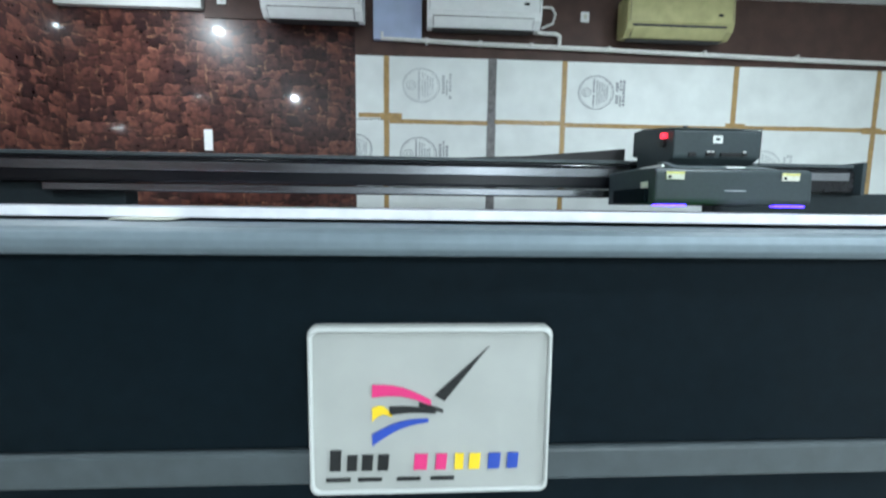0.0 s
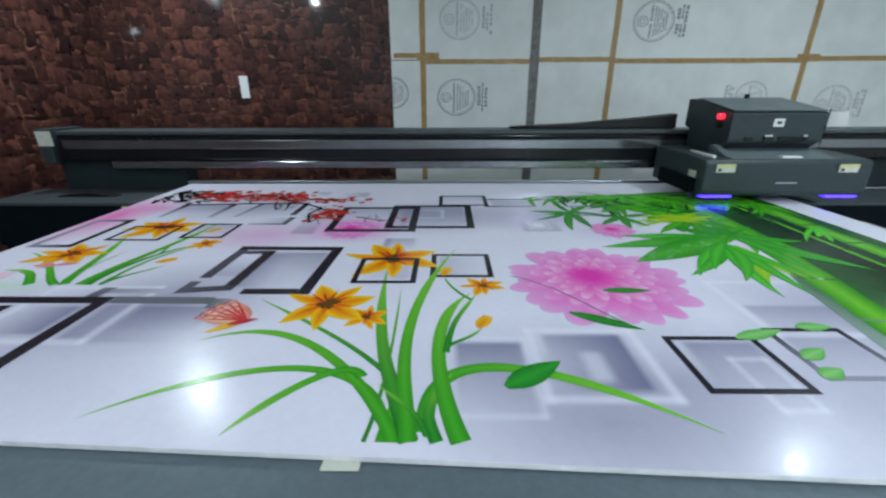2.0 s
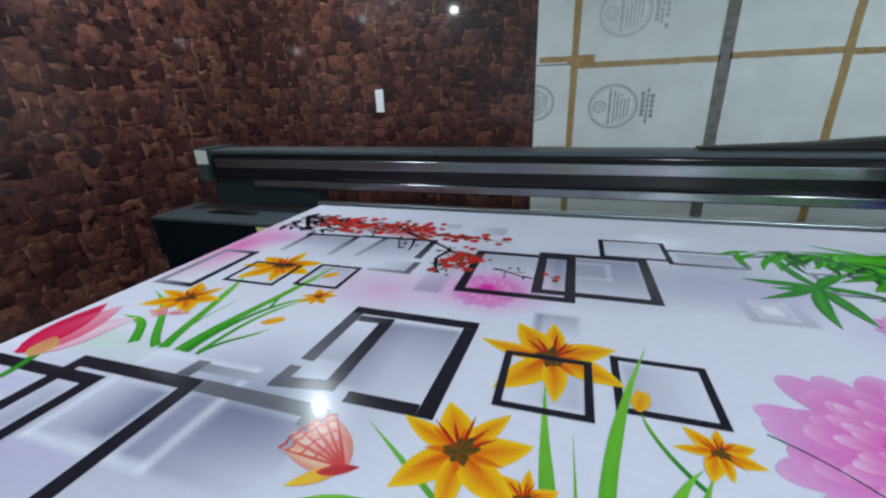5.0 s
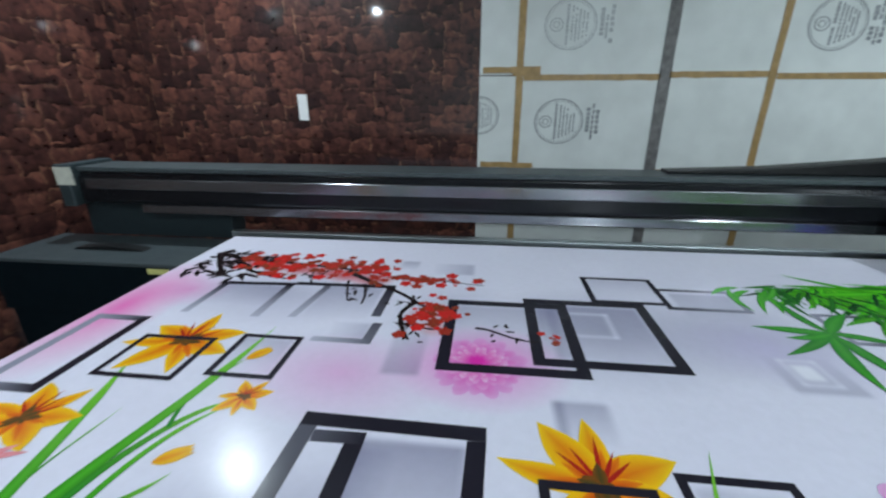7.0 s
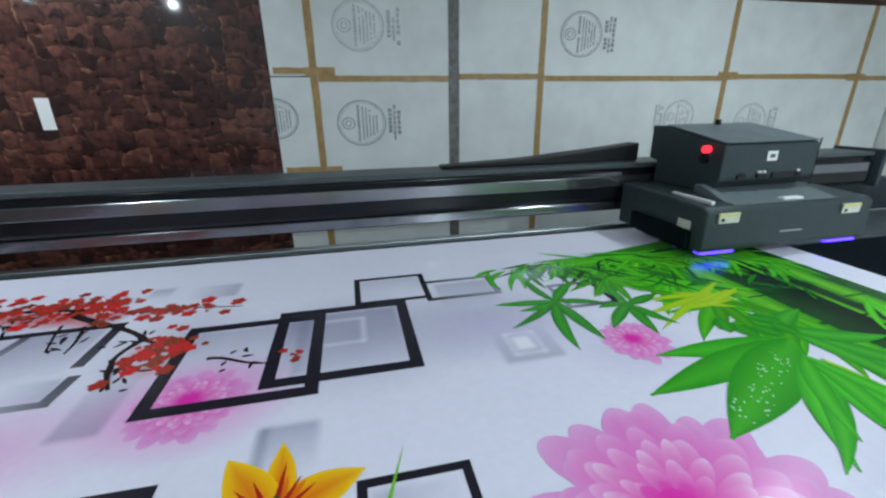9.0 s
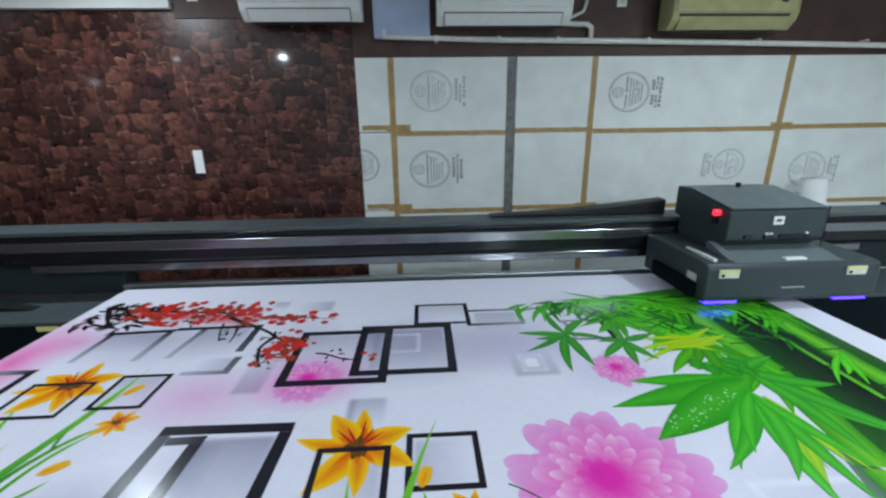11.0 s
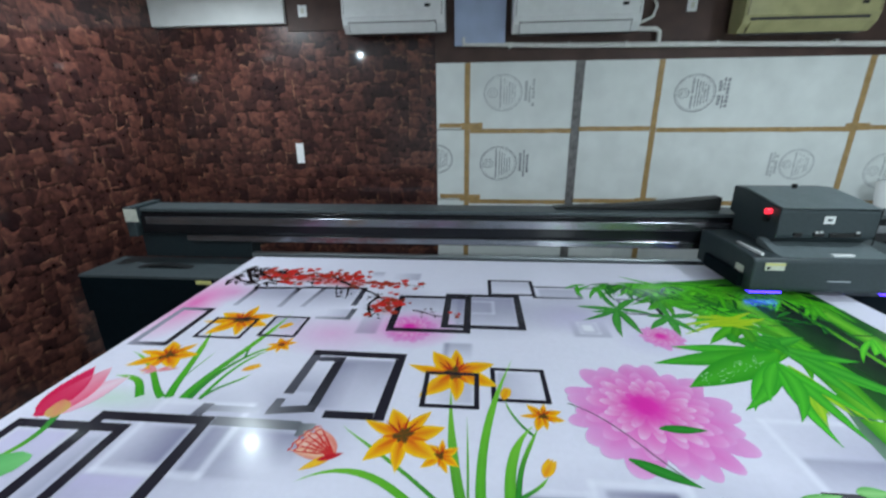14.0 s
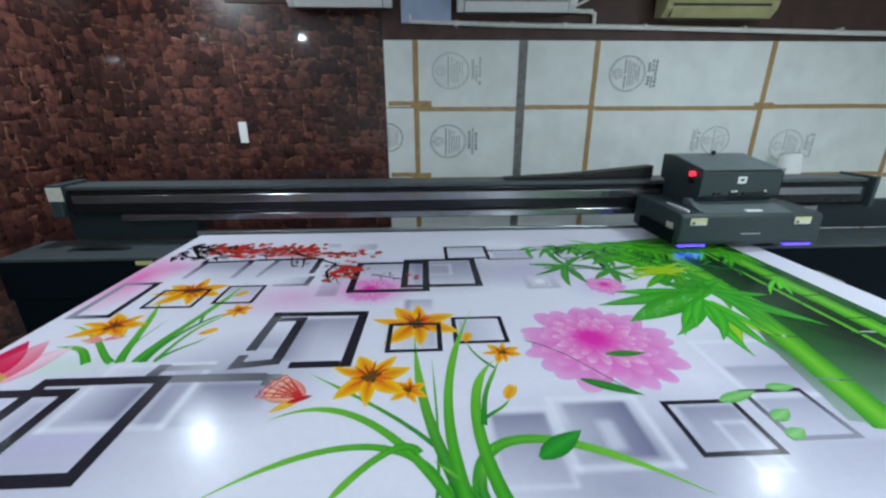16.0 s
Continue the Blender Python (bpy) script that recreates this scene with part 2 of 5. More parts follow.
def rod(a, b, r, seg=16, bm=None, r2=None):
    own = bmesh.new() if bm is None else bm
    a, b = Vector(a), Vector(b)
    m = Matrix.Translation((a + b) / 2) @ (b - a).to_track_quat("Z", "Y").to_matrix().to_4x4()
    bmesh.ops.create_cone(own, cap_ends=True, segments=seg, radius1=r, radius2=r if r2 is None else r2, depth=(b - a).length, matrix=m)
    return own


def smooth(ob):
    for p in ob.data.polygons:
        p.use_smooth = True
    return ob


def wall_uv(ob):
    """UVs in metres along the wall and up."""
    me = ob.data
    uv = me.uv_layers.new(name="metres")
    for p in me.polygons:
        along_x = abs(p.normal.y) > abs(p.normal.x)
        for li in p.loop_indices:
            c = me.vertices[me.loops[li].vertex_index].co
            uv.data[li].uv = ((c.x if along_x else c.y), c.z)
    return ob


def structure(name, bm, material, label, category):
    return tagged(part(name, bm, material), label, category, kind="structure")


# ---------- the room ----------
# The floor is unseen; its pale colour throws light back up.
structure("floor", slab(LEFT_X - 0.2, RIGHT_X + 0.2, BACK_Y - 0.2, WALL_Y + 0.2, -0.1, 0), FLOOR_BOUNCE, "unseen floor, made pale to bounce light", "floor")
structure("ceiling", slab(LEFT_X - 0.2, RIGHT_X + 0.2, BACK_Y - 0.2, WALL_Y + 0.2, CEIL, CEIL + 0.1), CEILING, "pale grey painted ceiling", "ceiling")
wall_uv(structure("wall_north", slab(LEFT_X - 0.2, RIGHT_X + 0.2, WALL_Y, WALL_Y + 0.2, 0, CEIL), WALLPAPER, "wall in glossy brown block-patterned wallpaper", "wall"))
wall_uv(structure("wall_west", slab(LEFT_X - 0.2, LEFT_X, BACK_Y, WALL_Y, 0, CEIL), WALLPAPER, "side wall in glossy brown block-patterned wallpaper", "wall"))
# East and south walls are added, white to bounce light into the room.
structure("added_wall_east", slab(RIGHT_X, RIGHT_X + 0.2, BACK_Y, WALL_Y, 0, CEIL), PAINT_WHITE, "white wall added to close the room and bounce light", "wall")
structure("added_wall_south", slab(LEFT_X, RIGHT_X, BACK_Y - 0.2, BACK_Y, 0, CEIL), PAINT_WHITE, "white wall added to close the room and bounce light", "wall")
structure("trim_short", slab(-1.708, -0.552, WALL_Y - 0.012, WALL_Y, 2.35, CEIL - 0.002), PAINT_BROWN, "dark brown painted band under the ceiling", "wall band")
structure("trim", slab(-0.55, RIGHT_X, WALL_Y - 0.012, WALL_Y, 2.107, CEIL - 0.002), PAINT_BROWN, "dark brown painted band above the boards", "wall band")
structure("trim_white", slab(LEFT_X + 0.002, -1.71, WALL_Y - 0.05, WALL_Y, 2.40, CEIL - 0.002, 0.004), PAINT_WHITE, "white boxed-in panel under the ceiling", "wall panel")
structure("pillar", slab(-0.40, -0.02, WALL_Y - 0.06, WALL_Y - 0.013, 2.215, CEIL - 0.002, 0.004), PAINT_BLUE, "pale blue painted pillar head", "pillar")

# Housings and diffusers, also for the two added fill lamps.
for lx, ly, watts in LAMPS_AND_FILL:
    lamp = empty("ceiling_lamp", "round white lit ceiling downlight, two of the set added as fill", "lamp", "ceiling lamps")
    part("housing", rod((lx, ly, CEIL), (lx, ly, CEIL - 0.016), 0.06, 32), WHITE_PLASTIC, lamp)
    part("diffuser", rod((lx, ly, CEIL - 0.0165), (lx, ly, CEIL - 0.021), 0.032, 32), LAMP_GLOW, lamp, "glowing white diffuser")

# ---------- boards taped over the wall ----------
COLS = [-0.548, -0.30, 0.555, 1.15, 2.61, 3.87, RIGHT_X - 0.02]
ROWS_Z = [0.30, 1.03, 1.605, 2.105]
for i in range(len(COLS) - 1):
    for j in range(len(ROWS_Z) - 1):
        b = part("packing_board", slab(COLS[i] + 0.003, COLS[i + 1] - 0.003, WALL_Y - 0.022, WALL_Y - 0.002, ROWS_Z[j] + 0.003, ROWS_Z[j + 1] - 0.003, 0.003), FOAM)
        tagged(b, "white packing board taped flat against the wall", "board", "boards taped on the wall")


def tape(x0, x1, z0, z1, material, label):
    n = 14
    bm = bmesh.new()
    upright = (z1 - z0) > (x1 - x0)
    rows = []
    for k in range(n + 1):
        f = k / n
        a, c = 0.004 * noise.noise((x0 * 7 + f * 9, z0 * 5, 1)), 0.004 * noise.noise((x0 * 7, z0 * 5 + f * 9, 7))
        if upright:
            z = z0 + (z1 - z0) * f
            rows.append(((x0 + a, z), (x1 + c, z)))
        else:
            x = x0 + (x1 - x0) * f
            rows.append(((x, z0 + a), (x, z1 + c)))
    y = WALL_Y - 0.0255
    top = [[bm.verts.new((p[0], y, p[1])) for p in r] for r in rows]
    low = [[bm.verts.new((p[0], y + 0.0025, p[1])) for p in r] for r in rows]
    for k in range(n):
        bm.faces.new((top[k][0], top[k][1], top[k + 1][1], top[k + 1][0]))
        for e in (0, 1):
            bm.faces.new((top[k][e], low[k][e], low[k + 1][e], top[k + 1][e]))
    bmesh.ops.recalc_face_normals(bm, faces=bm.faces[:])
    return tagged(part("tape_strip", bm, material), label, "tape", "tape over board joints")


for x in (-0.30, 1.15, 2.61, 3.87):
    tape(x - 0.021, x + 0.021, 0.31, 2.10, TAPE, "brown packing tape over an upright board joint")
tape(0.555 - 0.034, 0.555 + 0.034, 0.31, 2.103, TAPE_GREY, "grey worn tape over an upright board joint")
for x, z in ((-0.26, 1.63), (-0.27, 1.05), (1.17, 1.03), (2.63, 1.61), (2.60, 1.03), (3.85, 1.6)):
    patch = part("tape_patch", slab(x - 0.085, x + 0.085, WALL_Y - 0.029, WALL_Y - 0.0258, z - 0.026, z + 0.026), TAPE)
    tagged(patch, "short brown tape patch over crossing joints", "tape", "tape over board joints")
for z0 in (1.03, 1.605):
    for i in range(len(COLS) - 1):
        z = z0 + (0.032 if i == 0 else -0.012 * (i % 2))
        tape(COLS[i] + 0.024, COLS[i + 1] - 0.024, z - 0.017, z + 0.017, TAPE, "brown packing tape along a board joint")


def text_column(bm, x, w, h, rnd, n=9):
    """An upright line of unreadable writing: a row of short bars."""
    z, step = -h, 2 * h / n
    for k in range(n):
        if rnd.random() < 0.9:
            slab(x - w * rnd.uniform(0.35, 0.5), x + w * rnd.uniform(0.35, 0.5), -0.001, 0, z + step * 0.05, z + step * rnd.uniform(0.75, 1.0), bm=bm)
        z += step


def stamp(x, z, r, ink, tail=1, half=False):
    """A round stamp of rings and lines of writing; tail says on which side the loose lines stand."""
    s = empty("stamp_mark", "grey round stamp with small unreadable writing", "stamp", "stamps on the boards")
    s.location = (x, WALL_Y - 0.0225, z)
    for q, w, cx in ((r, 0.007, 0), (r * 0.90, 0.003, 0), (r * 0.27, 0.006, -r * 0.58), (r * 0.14, 0.005, -r * 0.58)):
        if half and cx:
            continue
        a0, turn, n = (-math.pi / 2, math.pi, 20) if half else (0, math.tau, 40)
        bm = bmesh.new()
        ring = [[bm.verts.new((cx + 1.08 * (q + d) * math.cos(a), y, (q + d) * 0.98 * math.sin(a))) for a in [a0 + k * turn / n for k in range(n + 1)]] for d, y in ((0, -0.001), (-w, -0.001), (0, 0), (-w, 0))]
        for k in range(n):
            e = k + 1
            bm.faces.new((ring[0][k], ring[0][e], ring[1][e], ring[1][k]))
            bm.faces.new((ring[0][k], ring[2][k], ring[2][e], ring[0][e]))
        bmesh.ops.remove_doubles(bm, verts=bm.verts[:], dist=1e-5)
        bmesh.ops.recalc_face_normals(bm, faces=bm.faces[:])
        part("ring", bm, ink, s)
    rnd = random.Random(int(x * 100) + int(z * 10))
    bm = bmesh.new()
    if not half:
        text_column(bm, -r * 0.14, r * 0.13, r * 0.78, rnd, 12)
    for k in range(5):
        text_column(bm, r * (0.06 + 0.15 * k), r * 0.08, r * (0.72 - 0.07 * k), rnd, 11)
    if tail:
        for k, (w, h) in enumerate(((0.20, 0.62), (0.12, 0.78), (0.17, 0.74))):
            text_column(bm, tail * r * (1.27 + 0.20 * k), r * w, r * h, rnd, 7)
    tagged(part("writing", bm, ink, s), "small unreadable stamped writing", kind="stuff")


STAMP_FAINT = mat("faded_stamp_ink", (0.47, 0.50, 0.51), 0.6, 0, 70, 0.25, 0)
for x, z, r, ink, tail in ((-0.02, 1.88, 0.14, STAMP_FAINT, 1), (-0.04, 1.335, 0.14, STAMP, 1), (1.42, 1.86, 0.14, STAMP, 1), (2.27, 1.33, 0.12, STAMP_FAINT, -1), (2.92, 1.28, 0.14, STAMP_FAINT, 1)):
    stamp(x, z, r, ink, tail)
stamp(-0.544, 1.37, 0.12, STAMP, 0, True)

note = part("wall_note", slab(-1.755, -1.69, WALL_Y - 0.003, WALL_Y - 0.0005, 1.335, 1.50), PAPER)
tagged(note, "small white paper slip stuck on the block wallpaper", "paper")
note_roll = part("paper_roll", rod((0, 0, 0), (0, 0, 1.23), 0.076, 32), PAPER)
note_roll.matrix_world = pose(3.02, 3.20, 0.017, 0, -10, 0)
smooth(note_roll)
tagged(note_roll, "white paper roll leaning behind the printer beam", "paper roll")


# ---------- air conditioners ----------
def air_conditioner(x0, x1, z0, z1, material, label, slot=0.067):
    ac = empty("air_conditioner", label, "air conditioner", "air conditioners on the wall")
    yb, yf = WALL_Y - 0.0605, WALL_Y - 0.24
    prof = [(yb, z0 + 0.02), (yf + 0.07, z0), (yf + 0.015, z0 + 0.05), (yf, z0 + 0.10), (yf + 0.004, z1 - 0.03), (yf + 0.03, z1), (yb, z1)]
    part("body", prism(prof, x0, x1, 0.006), material, ac)
    part("front_panel", slab(x0 + 0.012, x1 - 0.012, yf - 0.006, yf + 0.004, z0 + 0.095, z1 - 0.02, 0.003), material, ac)
    part("outlet_slot", prism([(yf + 0.060, z0 + 0.010), (yf + 0.008 - 0.1 * (slot - 0.067), z0 + slot), (yf + 0.002 - 0.1 * (slot - 0.067), z0 + slot - 0.004), (yf + 0.052, z0 + 0.004)], x0 + 0.045, x1 - 0.06), GRILLE, ac, "dark slot behind the louvre")
    part("louvre", prism([(yf + 0.052, z0 + 0.006), (yf + 0.010, z0 + 0.062), (yf + 0.001, z0 + 0.058), (yf + 0.044, z0 - 0.002)], x0 + 0.05, x1 - 0.065, 0.001), material, ac)
    for x in (x0 + 0.02, x1 - 0.02):
        part("end_seam", slab(x - 0.0015, x + 0.0015, yf - 0.007, yf - 0.0045, z0 + 0.10, z1 - 0.025), GRILLE, ac)
    part("outlet", slab(x0 + 0.04, x1 - 0.04, yf + 0.07, yf + 0.13, z0 - 0.002, z0 + 0.012), GRILLE, ac, "dark air outlet")
    part("display", slab(x1 - 0.14, x1 - 0.10, yf - 0.008, yf - 0.004, z0 + 0.15, z0 + 0.17), BLACK, ac)
    part("back_plate", slab(x0 + 0.05, x1 - 0.05, yb, WALL_Y - 0.0125, z0 + 0.03, z1 - 0.03), GRILLE, ac)
    return ac


air_conditioner(-1.20, -0.46, 2.29, 2.55, WHITE_PLASTIC, "white split air conditioner mounted high on the wall")
ac2 = air_conditioner(0.02, 0.89, 2.265, 2.575, WHITE_PLASTIC, "white split air conditioner with a red and green sticker")
part("sticker", slab(0.06, 0.10, WALL_Y - 0.2485, WALL_Y - 0.2455, 2.47, 2.545), mat("green_sticker", (0.05, 0.3, 0.12), 0.4), ac2)
part("sticker", slab(0.10, 0.15, WALL_Y - 0.2485, WALL_Y - 0.2455, 2.47, 2.545), mat("red_sticker", (0.5, 0.04, 0.06), 0.4), ac2)
air_conditioner(1.55, 2.40, 2.235, 2.54, YELLOWED, "split air conditioner still in yellowed protective film", 0.088)


def socket(x, z):
    s = empty("wall_socket", "small white wall socket above the wallpaper", "socket", "wall sockets")
    part("plate", slab(x - 0.035, x + 0.035, WALL_Y - 0.026, WALL_Y - 0.0125, z - 0.04, z + 0.04, 0.004), WHITE_PLASTIC, s)
    part("switch", slab(x - 0.012, x + 0.012, WALL_Y - 0.031, WALL_Y - 0.026, z - 0.018, z + 0.018, 0.002), LABEL_CREAM, s)


socket(-1.57, 2.485)
socket(1.30, 2.45)


def pipe(points, r, label):
    cu = bpy.data.curves.new("drain_pipe", "CURVE")
    cu.dimensions, cu.bevel_depth, cu.bevel_resolution = "3D", r, 4
    sp = cu.splines.new("POLY")
    sp.points.add(len(points) - 1)
    for p, q in zip(sp.points, points):
        p.co = (*q, 1)
    ob = new("drain_pipe", cu)
    me = bpy.data.meshes.new_from_object(ob)
    bpy.data.objects.remove(ob)
    ob = new("drain_pipe", me)
    me.materials.append(PVC)
    smooth(ob)
    return tagged(ob, label, "pipe", "drain pipes")


PY = WALL_Y - 0.045
pipe([(-0.33, PY, 2.27), (-0.33, PY, 2.225), (0.4, PY, 2.205), (1.6, PY, 2.19), (3.2, PY, 2.16), (4.2, PY, 2.15)], 0.019, "white plastic drain pipe running above the boards")
pipe([(0.88, PY, 2.31), (0.98, PY, 2.30), (1.06, PY, 2.30), (1.09, PY, 2.28), (1.09, PY, 2.20)], 0.017, "white plastic drain pipe from an air conditioner")
pipe([(0.90, PY, 2.50), (1.02, PY, 2.50), (1.05, PY, 2.45), (1.03, PY, 2.38), (0.94, PY, 2.34)], 0.010, "pale insulated hose beside an air conditioner")
for x in (0.02, 0.45, 0.86, 1.5, 2.3, 3.1):
    c = part("pipe_clip", slab(x - 0.012, x + 0.012, PY - 0.024, WALL_Y - 0.012, 2.18 + 0.012 * (1 - x / 4), 2.232 - 0.012 * x, 0.003), PVC)
    tagged(c, "white pipe clip holding the drain pipe", "pipe clip", "pipe clips")

# ---------- the printer: bed ----------
BED_Z = 0.891
X0, X1, Y0, Y1 = -1.576, 1.535, 0.376, 2.25
SKEW = 0.0445  # the board lies slightly askew on the table: its front edge runs back towards the west
bed = empty("flatbed_printer_table", "grey steel printer table with a dark front fascia", "printer table")
part("table_top", slab(X0 - 0.025, X1 + 0.025, 0.461, Y1 + 0.06, 0.845, 0.8765, 0.004), STEEL_BLACK, bed)
part("front_ledge", prism([(0.46, 0.878), (0.296, 0.876), (0.289, 0.873), (0.286, 0.867), (0.286, 0.861), (0.290, 0.856), (0.46, 0.856)], X0 - 0.025, X1 + 0.025, 0.001), LEDGE, bed, "blue-grey metal front ledge")
part("front_fascia", slab(X0 - 0.025, X1 + 0.025, 0.302, 0.33, 0.697, 0.8555, 0.002), STEEL_BLACK, bed, "dark front fascia panel")
part("front_rail", slab(X0 - 0.025, X1 + 0.025, 0.298, 0.33, 0.668, 0.696, 0.003), TRAY, bed, "grey lower rail")
part("lower_panel", slab(X0 - 0.02, X1 + 0.04, 0.304, 0.33, 0.10, 0.667, 0.002), STEEL_BLACK, bed)
part("side_panel", slab(X0 - 0.025, X0 - 0.005, 0.38, Y1 + 0.04, 0.10, 0.842, 0.002), STEEL_BLACK, bed)
part("side_panel", slab(X1 + 0.005, X1 + 0.025, 0.38, Y1 + 0.04, 0.10, 0.842, 0.002), STEEL_BLACK, bed)
for x in (X0, 0, X1 - 0.05):
    for y in (0.45, Y1 - 0.1):
        part("leg", slab(x, x + 0.05, y, y + 0.05, 0, 0.845, 0.004), STEEL_DARK, bed)
part("rear_strip", slab(X0 - 0.06, X1 + 0.02, Y1 + 0.062, Y1 + 0.10, 0.84, 0.893, 0.003), ALU, bed, "bare aluminium strip at the back of the table")

# name plate with the maker's mark as plain coloured shapes
plate = empty("name_plate", "white rounded plate with a coloured mark on the fascia", "name plate")
PX0, PX1, PZ0, PZ1 = -0.091, 0.1005, 0.664, 0.801
bm = bmesh.new()
R = 0.007
ring = [(cx + R * math.cos(a), cz + R * math.sin(a)) for cx, cz, a0 in ((PX1 - R, PZ1 - R, 0), (PX0 + R, PZ1 - R, 90), (PX0 + R, PZ0 + R, 180), (PX1 - R, PZ0 + R, 270))
        for a in (math.radians(a0 + 15 * i) for i in range(7))]
f = bm.faces.new([bm.verts.new((x, 0.292, z)) for x, z in ring])
r = bmesh.ops.extrude_face_region(bm, geom=[f])
for v in r["geom"]:
    if isinstance(v, bmesh.types.BMVert):
        v.co.y = 0.3015
bmesh.ops.recalc_face_normals(bm, faces=bm.faces[:])
bmesh.ops.bevel(bm, geom=[e for e in bm.edges if all(abs(v.co.y - 0.292) < 1e-5 for v in e.verts)], offset=0.0025, segments=3, profile=0.6, affect="EDGES")
part("plate", bm, mat("grey_white_plate", (0.33, 0.345, 0.33), 0.4, 0, 20, 0.05, 0), plate)

bm = bmesh.new()
PCX, PCZ = (PX0 + PX1) / 2, (PZ0 + PZ1) / 2
loops = [[bm.verts.new((PCX + (x - PCX) * kx, y, PCZ + (z - PCZ) * kz)) for x, z in ring] for kx, kz, y in ((0.992, 0.989, 0.2925), (0.985, 0.979, 0.2895), (0.962, 0.948, 0.2895), (0.955, 0.938, 0.2918))]
for lo, hi in zip(loops, loops[1:]):
    for k in range(len(ring)):
        e = (k + 1) % len(ring)
        bm.faces.new((lo[k], lo[e], hi[e], hi[k]))
bmesh.ops.recalc_face_normals(bm, faces=bm.faces[:])
smooth(part("rim", bm, mat("plate_rim", (0.42, 0.44, 0.43), 0.3, 0, 20, 0.05, 0), plate, "raised pale rim"))


def plate_shape(name, pts, material):
    bm = bmesh.new()
    f = bm.faces.new([bm.verts.new((PX0 + u * (PX1 - PX0), 0.2915, PZ0 + v * (PZ1 - PZ0))) for u, v in pts])
    r = bmesh.ops.extrude_face_region(bm, geom=[f])
    for v in r["geom"]:
        if isinstance(v, bmesh.types.BMVert):
            v.co.y -= 0.0008
    bmesh.ops.recalc_face_normals(bm, faces=bm.faces[:])
    part(name, bm, material, plate)


def stripe(v0, v1, h0, h1, material, u0=0.26, u1=0.50, bow=0.03):
    up = [(u0 + (u1 - u0) * k / 6, v0 + (v1 - v0) * k / 6 + h0 * (1 - k / 6) + h1 * k / 6 + bow * math.sin(math.pi * k / 6)) for k in range(7)]
    dn = [(u0 + (u1 - u0) * k / 6, v0 + (v1 - v0) * k / 6 + bow * math.sin(math.pi * k / 6)) for k in range(7)]
    plate_shape("stripe", up + dn[::-1], material)


plate_shape("quill", [(0.515, 0.60), (0.555, 0.565), (0.735, 0.89)], BLACK)
stripe(0.59, 0.54, 0.075, 0.03, MAGENTA)
stripe(0.535, 0.495, 0.025, 0.02, BLACK, 0.45, 0.55, 0.0)
stripe(0.445, 0.47, 0.08, 0.02, YELLOW, 0.26, 0.34)
stripe(0.485, 0.49, 0.05, 0.02, BLACK, 0.33, 0.52, 0.01)
stripe(0.30, 0.44, 0.07, 0.02, BLUE, 0.26, 0.49)
for u, w, m in ((0.085, 0.05, BLACK), (0.155, 0.045, BLACK), (0.215, 0.05, BLACK), (0.28, 0.05, BLACK), (0.43, 0.06, MAGENTA), (0.52, 0.05, MAGENTA),
                (0.60, 0.04, YELLOW), (0.66, 0.05, YELLOW), (0.74, 0.055, BLUE), (0.82, 0.05, BLUE)):
    plate_shape("letter_bar", [(u, 0.15), (u + w * 0.9, 0.15), (u + w, 0.275 - 0.03 * (u > 0.1)), (u + w * 0.08, 0.275 - 0.03 * (u > 0.1))], m)
for u in (0.07, 0.20, 0.36, 0.50):
    plate_shape("small_bar", [(u, 0.085), (u + 0.10, 0.085), (u + 0.10, 0.105), (u, 0.105)], BLACK)

# ---------- the printer: gantry beam ----------
BX0, BX1, BY = -2.345, 2.56, 2.30
beam = empty("gantry_beam", "long polished black gantry beam across the table", "printer beam")
part("tube", prism([(BY, 1.015), (BY - 0.004, 1.03), (BY - 0.004, 1.125), (BY + 0.012, 1.145), (BY + 0.012, 1.155), (BY + 0.19, 1.155), (BY + 0.19, 1.015)], BX0 + 0.02, BX1 - 0.02, 0.003), TUBE, beam)
part("cover", slab(BX0 + 0.02, BX1 - 0.02, BY + 0.002, BY + 0.19, 1.1575, 1.178, 0.004), COVER, beam, "grey top cover strip")
part("lower_rail", slab(BX0 + 0.30, BX1 - 0.30, BY + 0.01, BY + 0.06, 0.965, 1.012, 0.006), TUBE, beam)
part("slide", slab(BX0 + 0.06, BX1 - 0.06, BY - 0.014, BY - 0.006, 1.080, 1.128, 0.003), CHROME, beam, "bright guide rail")
part("lower_slide", slab(BX0 + 0.30, BX1 - 0.30, BY + 0.002, BY + 0.009, 0.971, 1.007, 0.002), CHROME, beam, "bright guide rail")
part("cable_duct", prism([(0.25, 1.1795), (1.19, 1.1795), (1.19, 1.258), (1.02, 1.240), (0.62, 1.206), (0.25, 1.190)], BY + 0.08, BY + 0.16, 0.006, "y"), BLACK, beam, "black cable chain")
for s, xa, xb in ((-1, BX0 - 0.055, -1.66), (1, 1.74, BX1 + 0.35)):
    part("end_cap", slab(BX0 - 0.06 if s < 0 else BX1, BX0 if s < 0 else BX1 + 0.025, BY - 0.03, BY + 0.22, 1.0, 1.19, 0.006), STEEL_DARK, beam)
    part("end_panel", slab(xa, xb, BY + 0.064, BY + 0.17, 0.84, 1.012, 0.004), PANEL, beam, "dark panel below the beam end")
    if s < 0:
        part("label", slab(BX0 - 0.055, BX0 + 0.03, BY - 0.034, BY - 0.0305, 1.10, 1.18), LABEL_CREAM, beam, "cream label")

